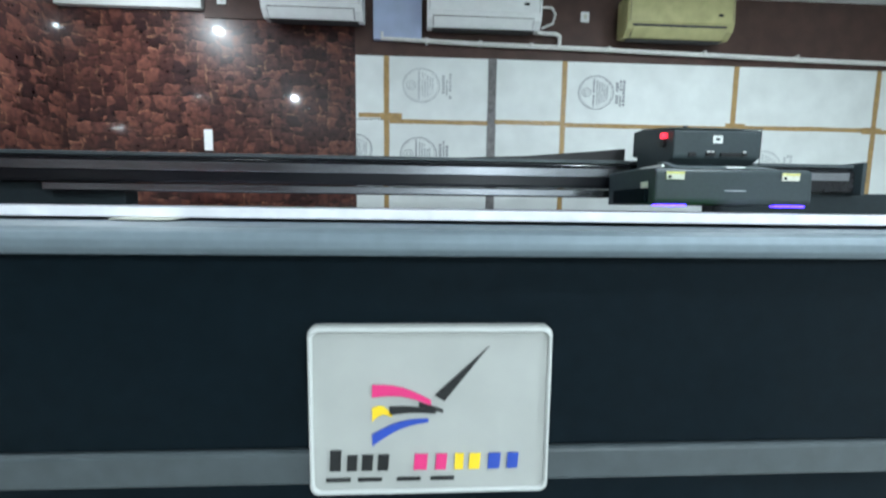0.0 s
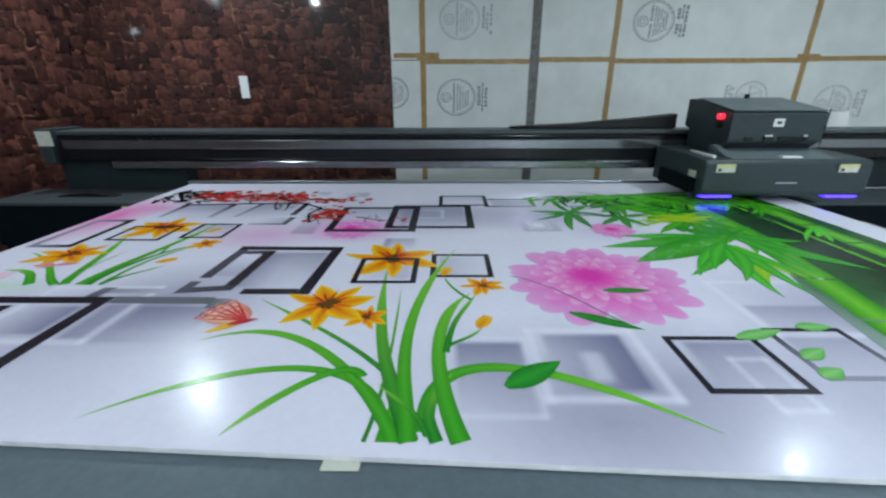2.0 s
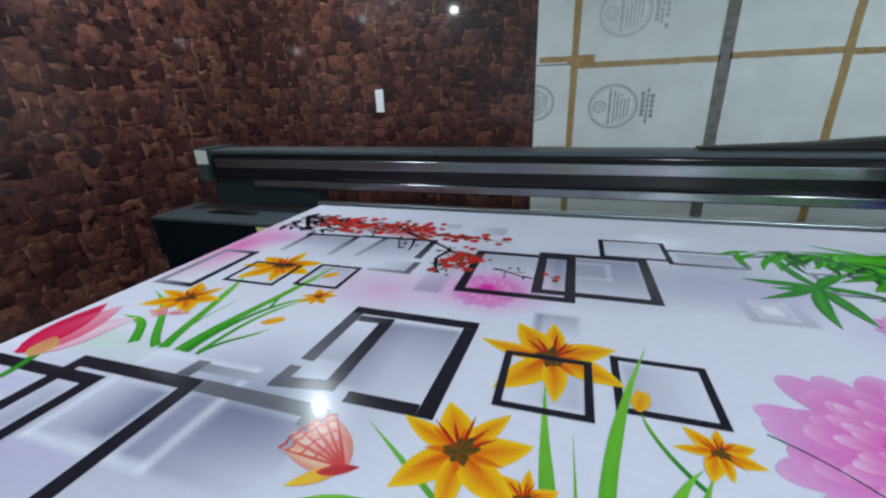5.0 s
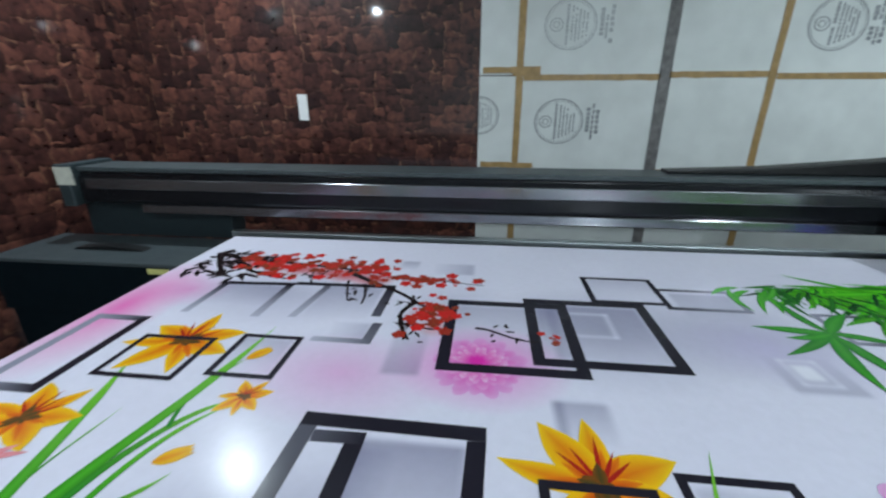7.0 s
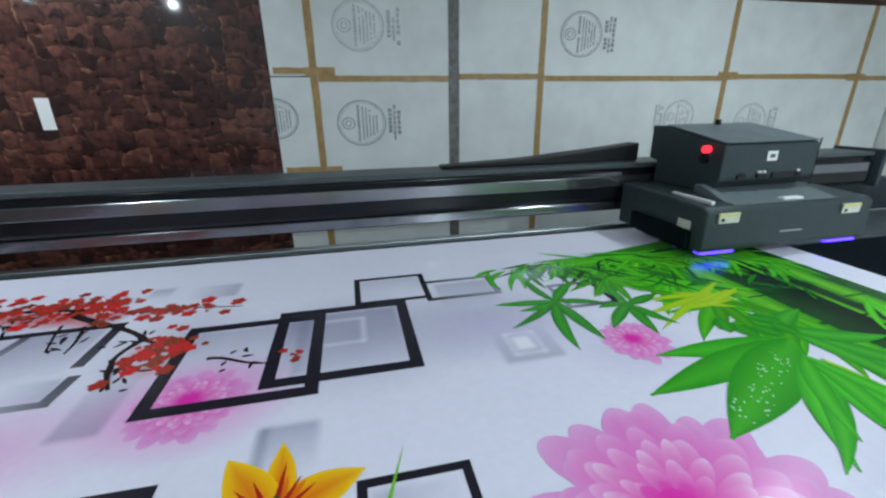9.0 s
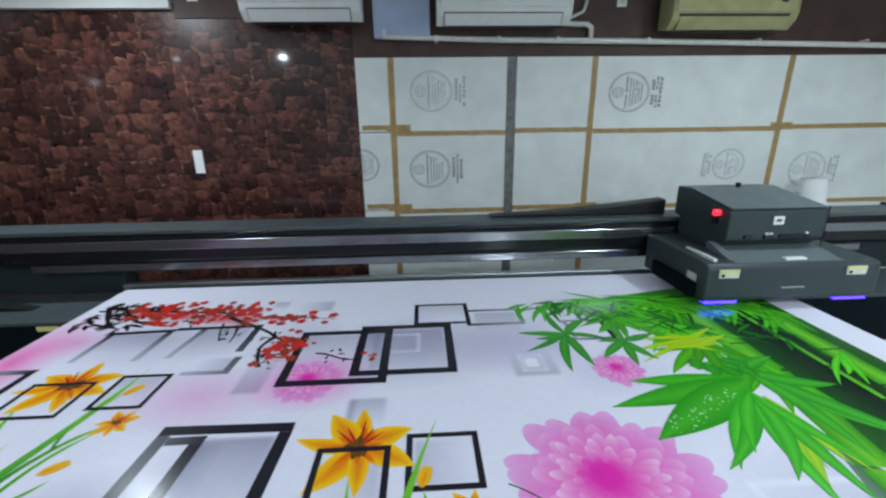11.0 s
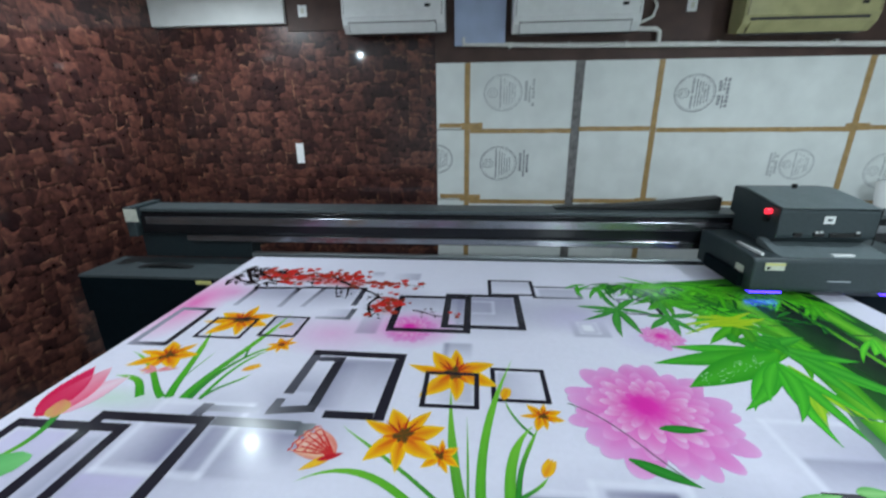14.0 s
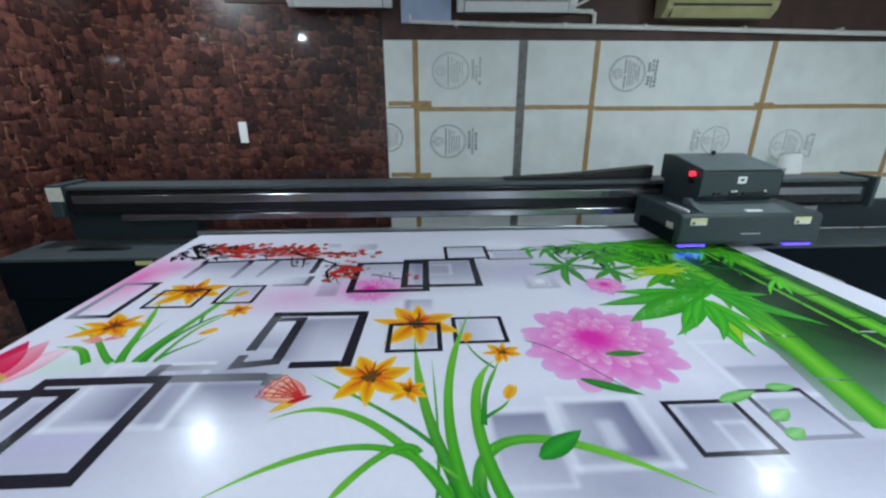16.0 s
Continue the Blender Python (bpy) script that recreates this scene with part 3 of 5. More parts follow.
for name, xa, xb in (("side_tray", -2.56, X0 - 0.045), ("side_tray", X1 + 0.045, 3.1)):
    tray = empty(name, "grey steel side tray beside the printing table", "printer tray", "side trays of the printer")
    part("top", slab(xa, xb, 2.02, 2.36, 0.822, 0.838, 0.003), TRAY, tray)
    part("front", slab(xa, xb, 2.022, 2.036, 0.60, 0.8205, 0.002), STEEL_BLACK, tray)
    part("cabinet", slab(xa + 0.01, xb - 0.01, 2.038, 2.355, 0.0, 0.8205, 0.002), STEEL_BLACK, tray)
    if xa < 0:
        mid = -2.12
        # Low flat black piece on the west tray top.
        part("low_black_piece", prism([(mid - 0.17, 0.839), (mid + 0.17, 0.839), (mid + 0.15, 0.846), (mid + 0.03, 0.858), (mid - 0.03, 0.858), (mid - 0.15, 0.846)], 2.15, 2.20, 0.002, "y"), BLACK, tray)
mark = part("warning_label", slab(-1.828, -1.735, 2.0185, 2.0215, 0.795, 0.818), LABEL_YELLOW)
tagged(mark, "small yellow warning label on the tray front", "label")

# ---------- the printer: carriage ----------
CX = 1.42


def carriage(cx):
    c = empty("print_carriage", "dark grey-green print head carriage on the beam", "printer carriage")
    w, u = 0.372, 0.218
    yf = 1.80
    prof = [(yf + 0.01, 0.925), (yf - 0.004, 0.945), (yf, 1.075), (yf + 0.018, 1.090), (yf + 0.20, 1.100), (yf + 0.47, 1.100), (yf + 0.47, 0.925)]
    part("base_housing", prism(prof, cx - w, cx + w, 0.009), STEEL_DARK, c)
    part("top_plate", prism([(yf + 0.015, 1.0905), (yf + 0.12, 1.112), (yf + 0.19, 1.118), (yf + 0.19, 1.1015), (yf + 0.03, 1.0895)], cx - u - 0.03, cx + u, 0.002), STEEL_MID, c, "grey sloping top plate")
    # Added grey triangle: a bright reflection on the top plate, given as a shape.
    part("plate_reflection", prism([(yf + 0.04, 1.092), (yf + 0.17, 1.135), (yf + 0.20, 1.135), (yf + 0.20, 1.1015), (yf + 0.05, 1.0905)], cx - u - 0.036, cx - u - 0.002, 0.002), STEEL_MID, c, "grey triangle standing in for a reflection on the top plate")
    up = [(yf + 0.20, 1.102), (yf + 0.17, 1.130), (yf + 0.135, 1.150), (yf + 0.130, 1.165), (yf + 0.130, 1.278), (yf + 0.137, 1.287), (yf + 0.44, 1.338), (yf + 0.52, 1.338), (yf + 0.52, 1.20), (yf + 0.47, 1.19), (yf + 0.47, 1.102)]
    part("upper_housing", prism(up, cx - u, cx + u, 0.006), STEEL_DARK, c)
    # Paler than the housing: the lid's reflected sheen is put into its colour.
    part("sloping_lid", prism([(yf + 0.134, 1.2905), (yf + 0.44, 1.3415), (yf + 0.44, 1.345), (yf + 0.132, 1.2945)], cx - u + 0.004, cx + u - 0.004, 0.001), STEEL_MID, c, "sloping lid, paler grey to stand for its sheen")
    part("lid_knob", rod((cx + 0.02, yf + 0.42, 1.335), (cx + 0.02, yf + 0.42, 1.362), 0.012, 14), BLACK, c)
    for dx, hw in ((-0.125, 0.018), (0.07, 0.055)):
        part("port_strip", slab(cx + dx - hw, cx + dx + hw, yf + 0.122, yf + 0.142, 1.158, 1.178, 0.002), BLACK, c, "dark connector port")
    for k, dx in enumerate((-0.045, -0.025, 0.135)):
        part("connector", slab(cx + dx - 0.012, cx + dx + 0.012, yf + 0.118, yf + 0.131, 1.160, 1.177, 0.003), BLACK, c)
        part("lamp", slab(cx + dx - 0.006, cx + dx + 0.006, yf + 0.122, yf + 0.1305, 1.178, 1.186, 0.001), WHITE_PLASTIC, c)
    badge = part("badge", slab(cx - 0.025, cx + 0.022, yf + 0.1265, yf + 0.1295, 1.222, 1.258), WHITE_PLASTIC, c, "small white badge")
    part("mark", slab(cx - 0.012, cx + 0.010, yf + 0.1255, yf + 0.1264, 1.234, 1.247), COVER, badge)
    part("plate_label", slab(cx - 0.02, cx + 0.07, yf + 0.03, yf + 0.055, 1.094, 1.1015, 0.001), WHITE_PLASTIC, c)
    part("grip", slab(cx - 0.05, cx + 0.05, yf - 0.010, yf - 0.002, 0.985, 0.991, 0.002), ALU, c, "bright pull strip")
    for dx in (-0.285, 0.26):
        lab = part("safety_label", slab(cx + dx - 0.042, cx + dx + 0.042, yf - 0.0085, yf - 0.002, 1.036, 1.072, 0.001), LABEL_CREAM, c, "cream and yellow safety label")
        part("label_band", slab(cx + dx - 0.042, cx + dx + 0.042, yf - 0.0095, yf - 0.0088, 1.060, 1.071), LABEL_YELLOW, lab)
        part("label_mark", slab(cx + dx - 0.034, cx + dx - 0.020, yf - 0.0095, yf - 0.0088, 1.042, 1.054), BLACK, lab)
    for sx in (-1, 1):
        part("side_label", slab(cx + sx * (w + 0.002) - 0.0015, cx + sx * (w + 0.002) + 0.0015, yf + 0.06, yf + 0.12, 0.985, 1.03), LABEL_CREAM, c)
    part("red_button", rod((cx - u - 0.022, yf + 0.20, 1.265), (cx - u + 0.004, yf + 0.20, 1.265), 0.014, 20), RED_LED, c, "glowing red stop button")
    part("button_base", rod((cx - u - 0.012, yf + 0.21, 1.228), (cx - u + 0.004, yf + 0.21, 1.228), 0.018, 18), BLACK, c)
    part("edge_rib", slab(cx - w + 0.04, cx - w + 0.055, yf + 0.03, yf + 0.22, 1.093, 1.107, 0.003), WHITE_PLASTIC, c, "pale strip on the housing edge")
    for y in (0.10, 0.30):
        part("seam", slab(cx + u - 0.001, cx + u + 0.0015, yf + y + 0.03, yf + y + 0.034, 1.12, 1.30), BLACK, c)
    for sx in (-1, 1):
        part("curing_lamp", slab(cx + sx * 0.285 - 0.07, cx + sx * 0.285 + 0.07, yf + 0.012, yf + 0.045, 0.917, 0.9245, 0.001), UV_LED, c, "glowing violet curing lamp")
        part("lamp_housing", slab(cx + sx * (w + 0.012) - 0.012, cx + sx * (w + 0.012) + 0.012, yf + 0.05, yf + 0.36, 0.93, 1.0, 0.006), STEEL_BLACK, c)
    part("back_mount", slab(cx - 0.20, cx + 0.20, yf + 0.471, BY - 0.015, 0.98, 1.06), STEEL_BLACK, c) if BY - 0.015 > yf + 0.475 else None
    return c


carriage(CX)

# ---------- the printed board ----------
board = empty("printed_board", "large glossy white board printed with flowers, bamboo and frames", "printed board")
WHITE = (0.78, 0.77, 0.90)
NX, NY = 460, 280
gx, gy = np.meshgrid(np.linspace(X0, X1, NX), np.linspace(Y0, Y1, NY))
gy = gy - SKEW * gx * (Y1 - gy) / (Y1 - Y0)
ground = np.empty((NY, NX, 3))
ground[:] = WHITE


def blend(mask, col):
    """Lays a wash of colour over the sheet."""
    global ground
    ground = ground * (1 - mask[..., None]) + np.array(col) * mask[..., None]


def ramp01(a):
    return np.clip(a, 0, 1)


def wash_rect(xa, xb, ya, yb, col, strength=1.0, soft=0.02, gdir=None):
    m = ramp01((gx - xa) / soft) * ramp01((xb - gx) / soft) * ramp01((gy - ya) / soft) * ramp01((yb - gy) / soft)
    if gdir == "left":
        m = m * ramp01((xb - gx) / (xb - xa))
    if gdir == "right":
        m = m * ramp01((gx - xa) / (xb - xa))
    if gdir == "down":
        m = m * ramp01((yb - gy) / (yb - ya))
    if gdir == "up":
        m = m * ramp01((gy - ya) / (yb - ya))
    blend(m * strength, col)


def wash_round(cx, cy, rx, ry, col, strength=1.0, power=1.0):
    d = np.sqrt(((gx - cx) / rx) ** 2 + ((gy - cy) / ry) ** 2)
    blend(ramp01(1 - d) ** power * strength, col)


GREY, LILAC, PINKISH = (0.15, 0.15, 0.27), (0.56, 0.49, 0.76), (0.78, 0.40, 0.70)
PALE = (0.84, 0.84, 0.95)
# grey and pink hazes of the picture
for cx, cy, rx, ry, col, s in ((-1.15, 0.62, 0.5, 0.4, GREY, 0.40), (-0.80, 0.86, 0.32, 0.26, GREY, 0.5), (0.30, 0.55, 0.6, 0.26, GREY, 0.40), (-0.15, 1.60, 0.36, 0.26, GREY, 0.36),
                               (1.0, 0.60, 0.55, 0.35, GREY, 0.40), (0.2, 1.62, 0.3, 0.24, GREY, 0.30), (0.22, 1.56, 0.24, 0.16, LILAC, 0.4), (-0.78, 1.36, 0.26, 0.17, PINKISH, 0.6), (-1.52, 1.60, 0.16, 0.38, (0.85, 0.16, 0.5), 0.9),
                               (-1.40, 1.72, 0.14, 0.12, (0.85, 0.25, 0.6), 0.5), (-0.47, 1.43, 0.21, 0.17, (0.85, 0.12, 0.6), 0.95), (-1.1, 1.72, 0.4, 0.2, GREY, 0.30), (0.85, 0.85, 0.36, 0.25, GREY, 0.34), (0.15, 0.45, 0.3, 0.2, GREY, 0.35),
                               (-0.56, 1.66, 0.20, 0.22, GREY, 0.22), (-1.34, 0.93, 0.22, 0.07, (0.45, 0.75, 0.45), 0.35), (0.48, 1.40, 0.18, 0.14, LILAC, 0.4)):
    wash_round(cx, cy, rx, ry, col, min(0.95, s * 1.3))
for xa, xb, ya, yb, col, s, g in ((-0.70, -0.485, 0.915, 1.19, GREY, 0.62, "up"), (-0.70, -0.60, 0.92, 1.17, GREY, 0.5, "left"), (-0.79, -0.70, 0.99, 1.16, GREY, 0.35, "down"), (-1.14, -0.995, 0.69, 0.83, GREY, 0.75, "right"), (-1.175, -0.995, 0.54, 0.665, LILAC, 0.6, "up"),
                                  (-1.275, -1.215, 0.56, 0.78, GREY, 0.35, "right"), (-1.49, -1.32, 0.55, 0.79, LILAC, 0.55, "up"), (-0.33, -0.03, 1.46, 1.74, GREY, 0.55, "up"), (-0.55, -0.26, 1.56, 1.71, GREY, 0.35, "up"), (-0.30, -0.24, 1.46, 1.72, GREY, 0.4, "left"),
                                  (-0.36, -0.21, 0.97, 1.115, GREY, 0.35, "right"), (-0.145, 0.01, 1.0, 1.15, GREY, 0.38, "left"), (0.37, 0.53, 0.535, 0.685, GREY, 0.62, "up"), (0.59, 0.74, 0.57, 0.72, GREY, 0.42, "up"),
                                  (0.085, 0.263, 0.52, 0.71, GREY, 0.85, "right"), (0.085, 0.263, 0.60, 0.71, GREY, 0.5, "up"), (-0.10, 0.05, 0.47, 0.68, GREY, 0.75, "up"), (-1.31, -1.10, 1.63, 1.78, GREY, 0.45, "up"), (-0.98, -0.78, 1.58, 1.80, GREY, 0.45, "up"),
                                  (-0.88, -0.76, 1.49, 1.58, GREY, 0.35, "right"), (-1.08, -0.93, 1.33, 1.48, GREY, 0.38, "up"), (0.09, 0.28, 1.68, 1.86, GREY, 0.4, "up"), (-0.70, -0.60, 1.36, 1.62, GREY, 0.45, "down"), (0.17, 0.33, 1.39, 1.54, GREY, 0.40, "down"),
                                  (-0.335, -0.215, 1.20, 1.325, GREY, 0.5, "up"), (-0.335, -0.30, 1.20, 1.325, GREY, 0.4, None), (0.60, 0.95, 0.70, 0.84, GREY, 0.45, "up"), (0.85, 1.35, 0.62, 0.80, GREY, 0.4, "up"), (-0.86, -0.66, 0.70, 0.83, GREY, 0.6, "up"),
                                  (-0.66, -0.50, 1.92, 2.03, GREY, 0.45, "right"), (-0.78, -0.70, 1.95, 2.04, GREY, 0.5, "up"), (0.5, 1.2, 0.40, 0.56, GREY, 0.45, "right"), (-0.95, -0.68, 0.66, 0.84, GREY, 0.5, "left"), (-0.14, 0.07, 1.80, 1.94, GREY, 0.3, "up")):
    wash_rect(xa, xb, ya, yb, col, min(0.95, s * 1.1), 0.015, g)
for i in range(14):
    wash_round(-1.38 + 0.043 * i, 1.97 - 0.010 * i + 0.02 * (i % 2), 0.06, 0.055, (0.58, 0.03, 0.04), 0.8)
for cx, cy in ((-0.64, 1.64), (-0.58, 1.66), (-0.60, 1.57)):
    wash_round(cx, cy, 0.05, 0.045, (0.66, 0.05, 0.05), 0.6)
# pale see-through frames
for xa, xb, ya, yb, w in ((0.05, 0.30, 0.49, 0.735, 0.03), (-0.13, 0.06, 0.455, 0.70, 0.02), (-1.17, -0.862, 0.655, 0.94, 0.032), (0.43, 0.52, 0.47, 0.63, 0.022), (0.58, 0.97, 0.69, 0.98, 0.03), (0.20, 0.295, 1.415, 1.525, 0.022), (-0.26, -0.12, 1.56, 1.70, 0.022)):
    for a, b, c, d in ((xa, xb, ya, ya + w), (xa, xb, yb - w, yb), (xa, xa + w, ya, yb), (xb - w, xb, ya, yb)):
        wash_rect(a, b, c, d, PALE, 0.55, 0.012)
wash_rect(0.145, 0.205, 0.54, 0.65, PALE, 0.5, 0.02)
wash_rect(0.215, 0.275, 1.435, 1.505, (0.88, 0.88, 0.97), 0.9, 0.015)


PILE = [0]


def inked(name, verts, faces, cols, layer, label="", parent=None):
    """One printed motif: a thin film of ink on the board."""
    me = bpy.data.meshes.new(name)
    PILE[0] = (PILE[0] + 1) % 210
    z = BED_Z + 0.0001 + 0.0001 * layer + 0.0000015 * PILE[0]
    me.from_pydata([(x, y, z) for x, y in verts], [], faces)
    at = me.attributes.new("ink", "FLOAT_COLOR", "POINT")
    at.data.foreach_set("color", [c for col in cols for c in (*col, 1)])
    me.materials.append(INK)
    ob = new(name, me)
    ob.parent = parent or board
    return tagged(ob, label) if label else ob


bm = slab(X0, X1, Y0, Y1, 0.8805, BED_Z - 0.0004, 0.001)
for v in bm.verts:
    if v.co.y < (Y0 + Y1) / 2:
        v.co.y -= SKEW * v.co.x
sheet = part("sheet", bm, BOARD_SIDE, board)
idx = np.arange(NX * NY).reshape(NY, NX)
quads = np.stack([idx[:-1, :-1], idx[:-1, 1:], idx[1:, 1:], idx[1:, :-1]], -1).reshape(-1, 4)
face = bpy.data.meshes.new("printed_ground")
face.from_pydata(np.stack([gx.ravel(), gy.ravel(), np.full(gx.size, BED_Z)], -1).tolist(), [], quads.tolist())
at = face.attributes.new("ink", "FLOAT_COLOR", "POINT")
at.data.foreach_set("color", np.concatenate([ground.reshape(-1, 3), np.ones((NX * NY, 1))], 1).ravel())
face.materials.append(INK)
fo = new("printed_ground", face)
fo.parent = board


class Ink:
    """Collects the strips of one motif."""

    def __init__(self):
        self.bands = []

    def strip(self, line, widths, edge, mid, tip=None):
        """A band along a line of points; colours at its edges, middle and end."""
        n, v, f4, c4 = len(line), [], [], []
        for k, (p, w) in enumerate(zip(line, widths)):
            a, b = Vector(line[max(0, k - 1)]), Vector(line[min(n - 1, k + 1)])
            d = (b - a).normalized()
            nrm = Vector((-d.y, d.x)) * w
            f = k / (n - 1)
            for s, col in ((-1, edge), (0, mid), (1, edge)):
                v.append((p[0] + nrm.x * s, p[1] + nrm.y * s))
                c4.append(tuple(c + (t - c) * f * f for c, t in zip(col, tip)) if tip else col)
        for k in range(n - 1):
            q = 3 * k
            f4 += [(q, q + 1, q + 4, q + 3), (q + 1, q + 2, q + 5, q + 4)]
        self.bands.append((v, f4, c4))
        return self

    def petal(self, cx, cy, ang, length, width, edge, mid, tip=None, start=0.0, bend=0.0, blunt=0.75):
        line, ws = [], []
        for k in range(11):
            f = 1 - (1 - k / 10) ** 1.7
            a = ang + bend * f
            r = start + (length - start) * f
            line.append((cx + r * math.cos(a), cy + r * math.sin(a)))
            if blunt > 1:
                ws.append(width * (0.35 + 0.65 * f / 0.7 if f < 0.7 else math.sqrt(max(0.01, 1 - ((f - 0.7) / 0.3) ** 2))))
            else:
                ws.append(width * max(0.02, math.sin(math.pi * min(0.985, 0.06 + 0.94 * f ** 0.85)) ** 0.9))
        return self.strip(line, ws, edge, mid, tip)

    def curve(self, p0, p1, p2, p3, w0, w1, edge, mid, tip=None, n=22, taper=1.0):
        line, ws = [], []
        for k in range(n + 1):
            f = k / n
            g = 1 - f
            line.append(tuple(g ** 3 * a + 3 * g * g * f * b + 3 * g * f * f * c + f ** 3 * d for a, b, c, d in zip(p0, p1, p2, p3)))
            ws.append(0.9 * (w0 * g + w1 * f) * (1 if taper == 0 else min(1, 0.02 + (g * 4.5) ** taper)))
        return self.strip(line, ws, edge, mid, tip)

    def done(self, name, layer, label="", piece="petal"):
        """Lays the bands on the board, later ones over earlier ones; several make one motif with pieces."""
        if len(self.bands) == 1:
            return inked(name, *self.bands[0], layer, label)
        if PILE[0] + len(self.bands) > 208:
            PILE[0] = 0
        whole = new(name)
        whole.parent = board
        for b in self.bands:
            inked(piece, *b, layer, "", whole)
        return tagged(whole, label) if label else whole


def square_frame(xa, xb, ya, yb, w, layer, dark=(0.018, 0.016, 0.026), fade=None):
    """A printed square frame; fade names the side that pales away."""
    v = [(xa, ya), (xb, ya), (xb, yb), (xa, yb), (xa + w, ya + w), (xb - w, ya + w), (xb - w, yb - w), (xa + w, yb - w)]
    f = [(0, 1, 5, 4), (1, 2, 6, 5), (2, 3, 7, 6), (3, 0, 4, 7)]
    pale = (0.30, 0.30, 0.38)
    weak = {"left": (0, 3, 4, 7), "bottom": (0, 1, 4, 5), "corner": (0, 4), "right": (1, 2, 5, 6), "top": (2, 3, 6, 7)}.get(fade, ())
    inked("square_frame", v, f, [pale if k in weak else dark for k in range(8)], layer, "dark printed square frame")


L = 2
for xa, xb, ya, yb, w, fade in ((-0.574, -0.230, 1.392, 1.738, 0.030, None), (-0.353, -0.004, 1.432, 1.768, 0.030, None), (-0.15, 0.078, 1.765, 1.955, 0.018, None), (0.06, 0.292, 1.742, 1.885, 0.018, "right"),
                                (-0.376, -0.196, 0.952, 1.131, 0.016, None), (-0.159, 0.022, 0.992, 1.167, 0.016, None), (-1.328, -1.132, 1.292, 1.460, 0.014, None), (-1.077, -0.918, 1.318, 1.488, 0.014, None),
                                (-1.310, -0.958, 0.511, 0.871, 0.035, None), (-1.527, -1.178, 0.470, 0.825, 0.032, None),
                                (0.345, 0.538, 0.520, 0.698, 0.014, None), (0.578, 0.747, 0.555, 0.732, 0.014, "bottom"),
                                (-1.545, -1.385, 1.225, 1.545, 0.026, "left"), (0.44, 0.60, 1.60, 1.76, 0.016, "left")):
    square_frame(xa, xb, ya, yb, w, 13 if w < 0.017 and xa < -0.3 else L + 1, fade=fade)
    L += 1 if L < 4 else -2

INKY, SMOKE, MIST = (0.018, 0.016, 0.026), (0.10, 0.10, 0.13), (0.48, 0.48, 0.60)


def broken_frame(bars, layer, label):
    """A printed frame of separate bars, each from (x, y) to (x, y) with its own ink at either end."""
    whole = new("broken_frame")
    whole.parent = board
    for x0, y0, x1, y1, w, c0, c1 in bars:
        h = w / 2
        if abs(x1 - x0) > abs(y1 - y0):
            v, cols = [(x0, y0 - h), (x1, y1 - h), (x1, y1 + h), (x0, y0 + h)], [c0, c1, c1, c0]
        else:
            v, cols = [(x0 - h, y0), (x0 + h, y0), (x1 + h, y1), (x1 - h, y1)], [c0, c0, c1, c1]
        inked("bar", v, [(0, 1, 2, 3)], cols, layer, "", whole)
    tagged(whole, label)


broken_frame(((-0.802, 1.220, -0.457, 1.214, 0.034, INKY, INKY), (-0.474, 1.197, -0.485, 0.887, 0.034, INKY, INKY), (-0.650, 0.903, -0.502, 0.903, 0.032, INKY, INKY),
              (-0.785, 1.203, -0.793, 0.985, 0.034, SMOKE, (0.06, 0.06, 0.08))), 3, "dark printed frame with an open side")
broken_frame(((-0.768, 1.180, -0.671, 1.182, 0.028, SMOKE, INKY), (-0.688, 1.168, -0.695, 0.935, 0.034, INKY, (0.03, 0.03, 0.04)), (-0.803, 0.962, -0.808, 0.900, 0.03, SMOKE, SMOKE),
              (-0.823, 0.905, -0.68, 0.925, 0.032, SMOKE, (0.04, 0.04, 0.05))), 4, "narrow dark printed frame that fades away")
broken_frame(((-1.012, 0.925, -1.022, 0.872, 0.036, (0.20, 0.20, 0.24), SMOKE), (-0.957, 0.855, -0.70, 0.852, 0.036, (0.16, 0.16, 0.19), (0.12, 0.13, 0.15)), (-0.70, 0.838, -0.655, 0.838, 0.05, (0.12, 0.13, 0.15), (0.30, 0.32, 0.34)),
              (-1.0, 0.905, -0.84, 0.905, 0.026, (0.30, 0.30, 0.36), MIST)), 1, "grey printed bars that fade away")
broken_frame(((-1.325, 1.780, -1.085, 1.792, 0.024, INKY, INKY), (-1.313, 1.768, -1.318, 1.580, 0.024, INKY, MIST), (-1.098, 1.78, -1.105, 1.575, 0.026, INKY, MIST)), 3, "dark printed frame fading to the front")
broken_frame(((-1.085, 1.800, -0.752, 1.806, 0.024, INKY, INKY), (-0.972, 1.79, -1.0, 1.585, 0.024, SMOKE, MIST), (-0.765, 1.795, -0.768, 1.612, 0.028, INKY, SMOKE), (-0.752, 1.578, -0.758, 1.495, 0.026, SMOKE, (0.16, 0.16, 0.2)),
              (-0.90, 1.486, -0.745, 1.486, 0.022, MIST, (0.14, 0.14, 0.18))), 2, "dark printed frame fading to the front")

rnd = random.Random(5)
LILY_E, LILY_M, LILY_T = (0.95, 0.56, 0.008), (0.80, 0.17, 0.004), (0.95, 0.68, 0.02)


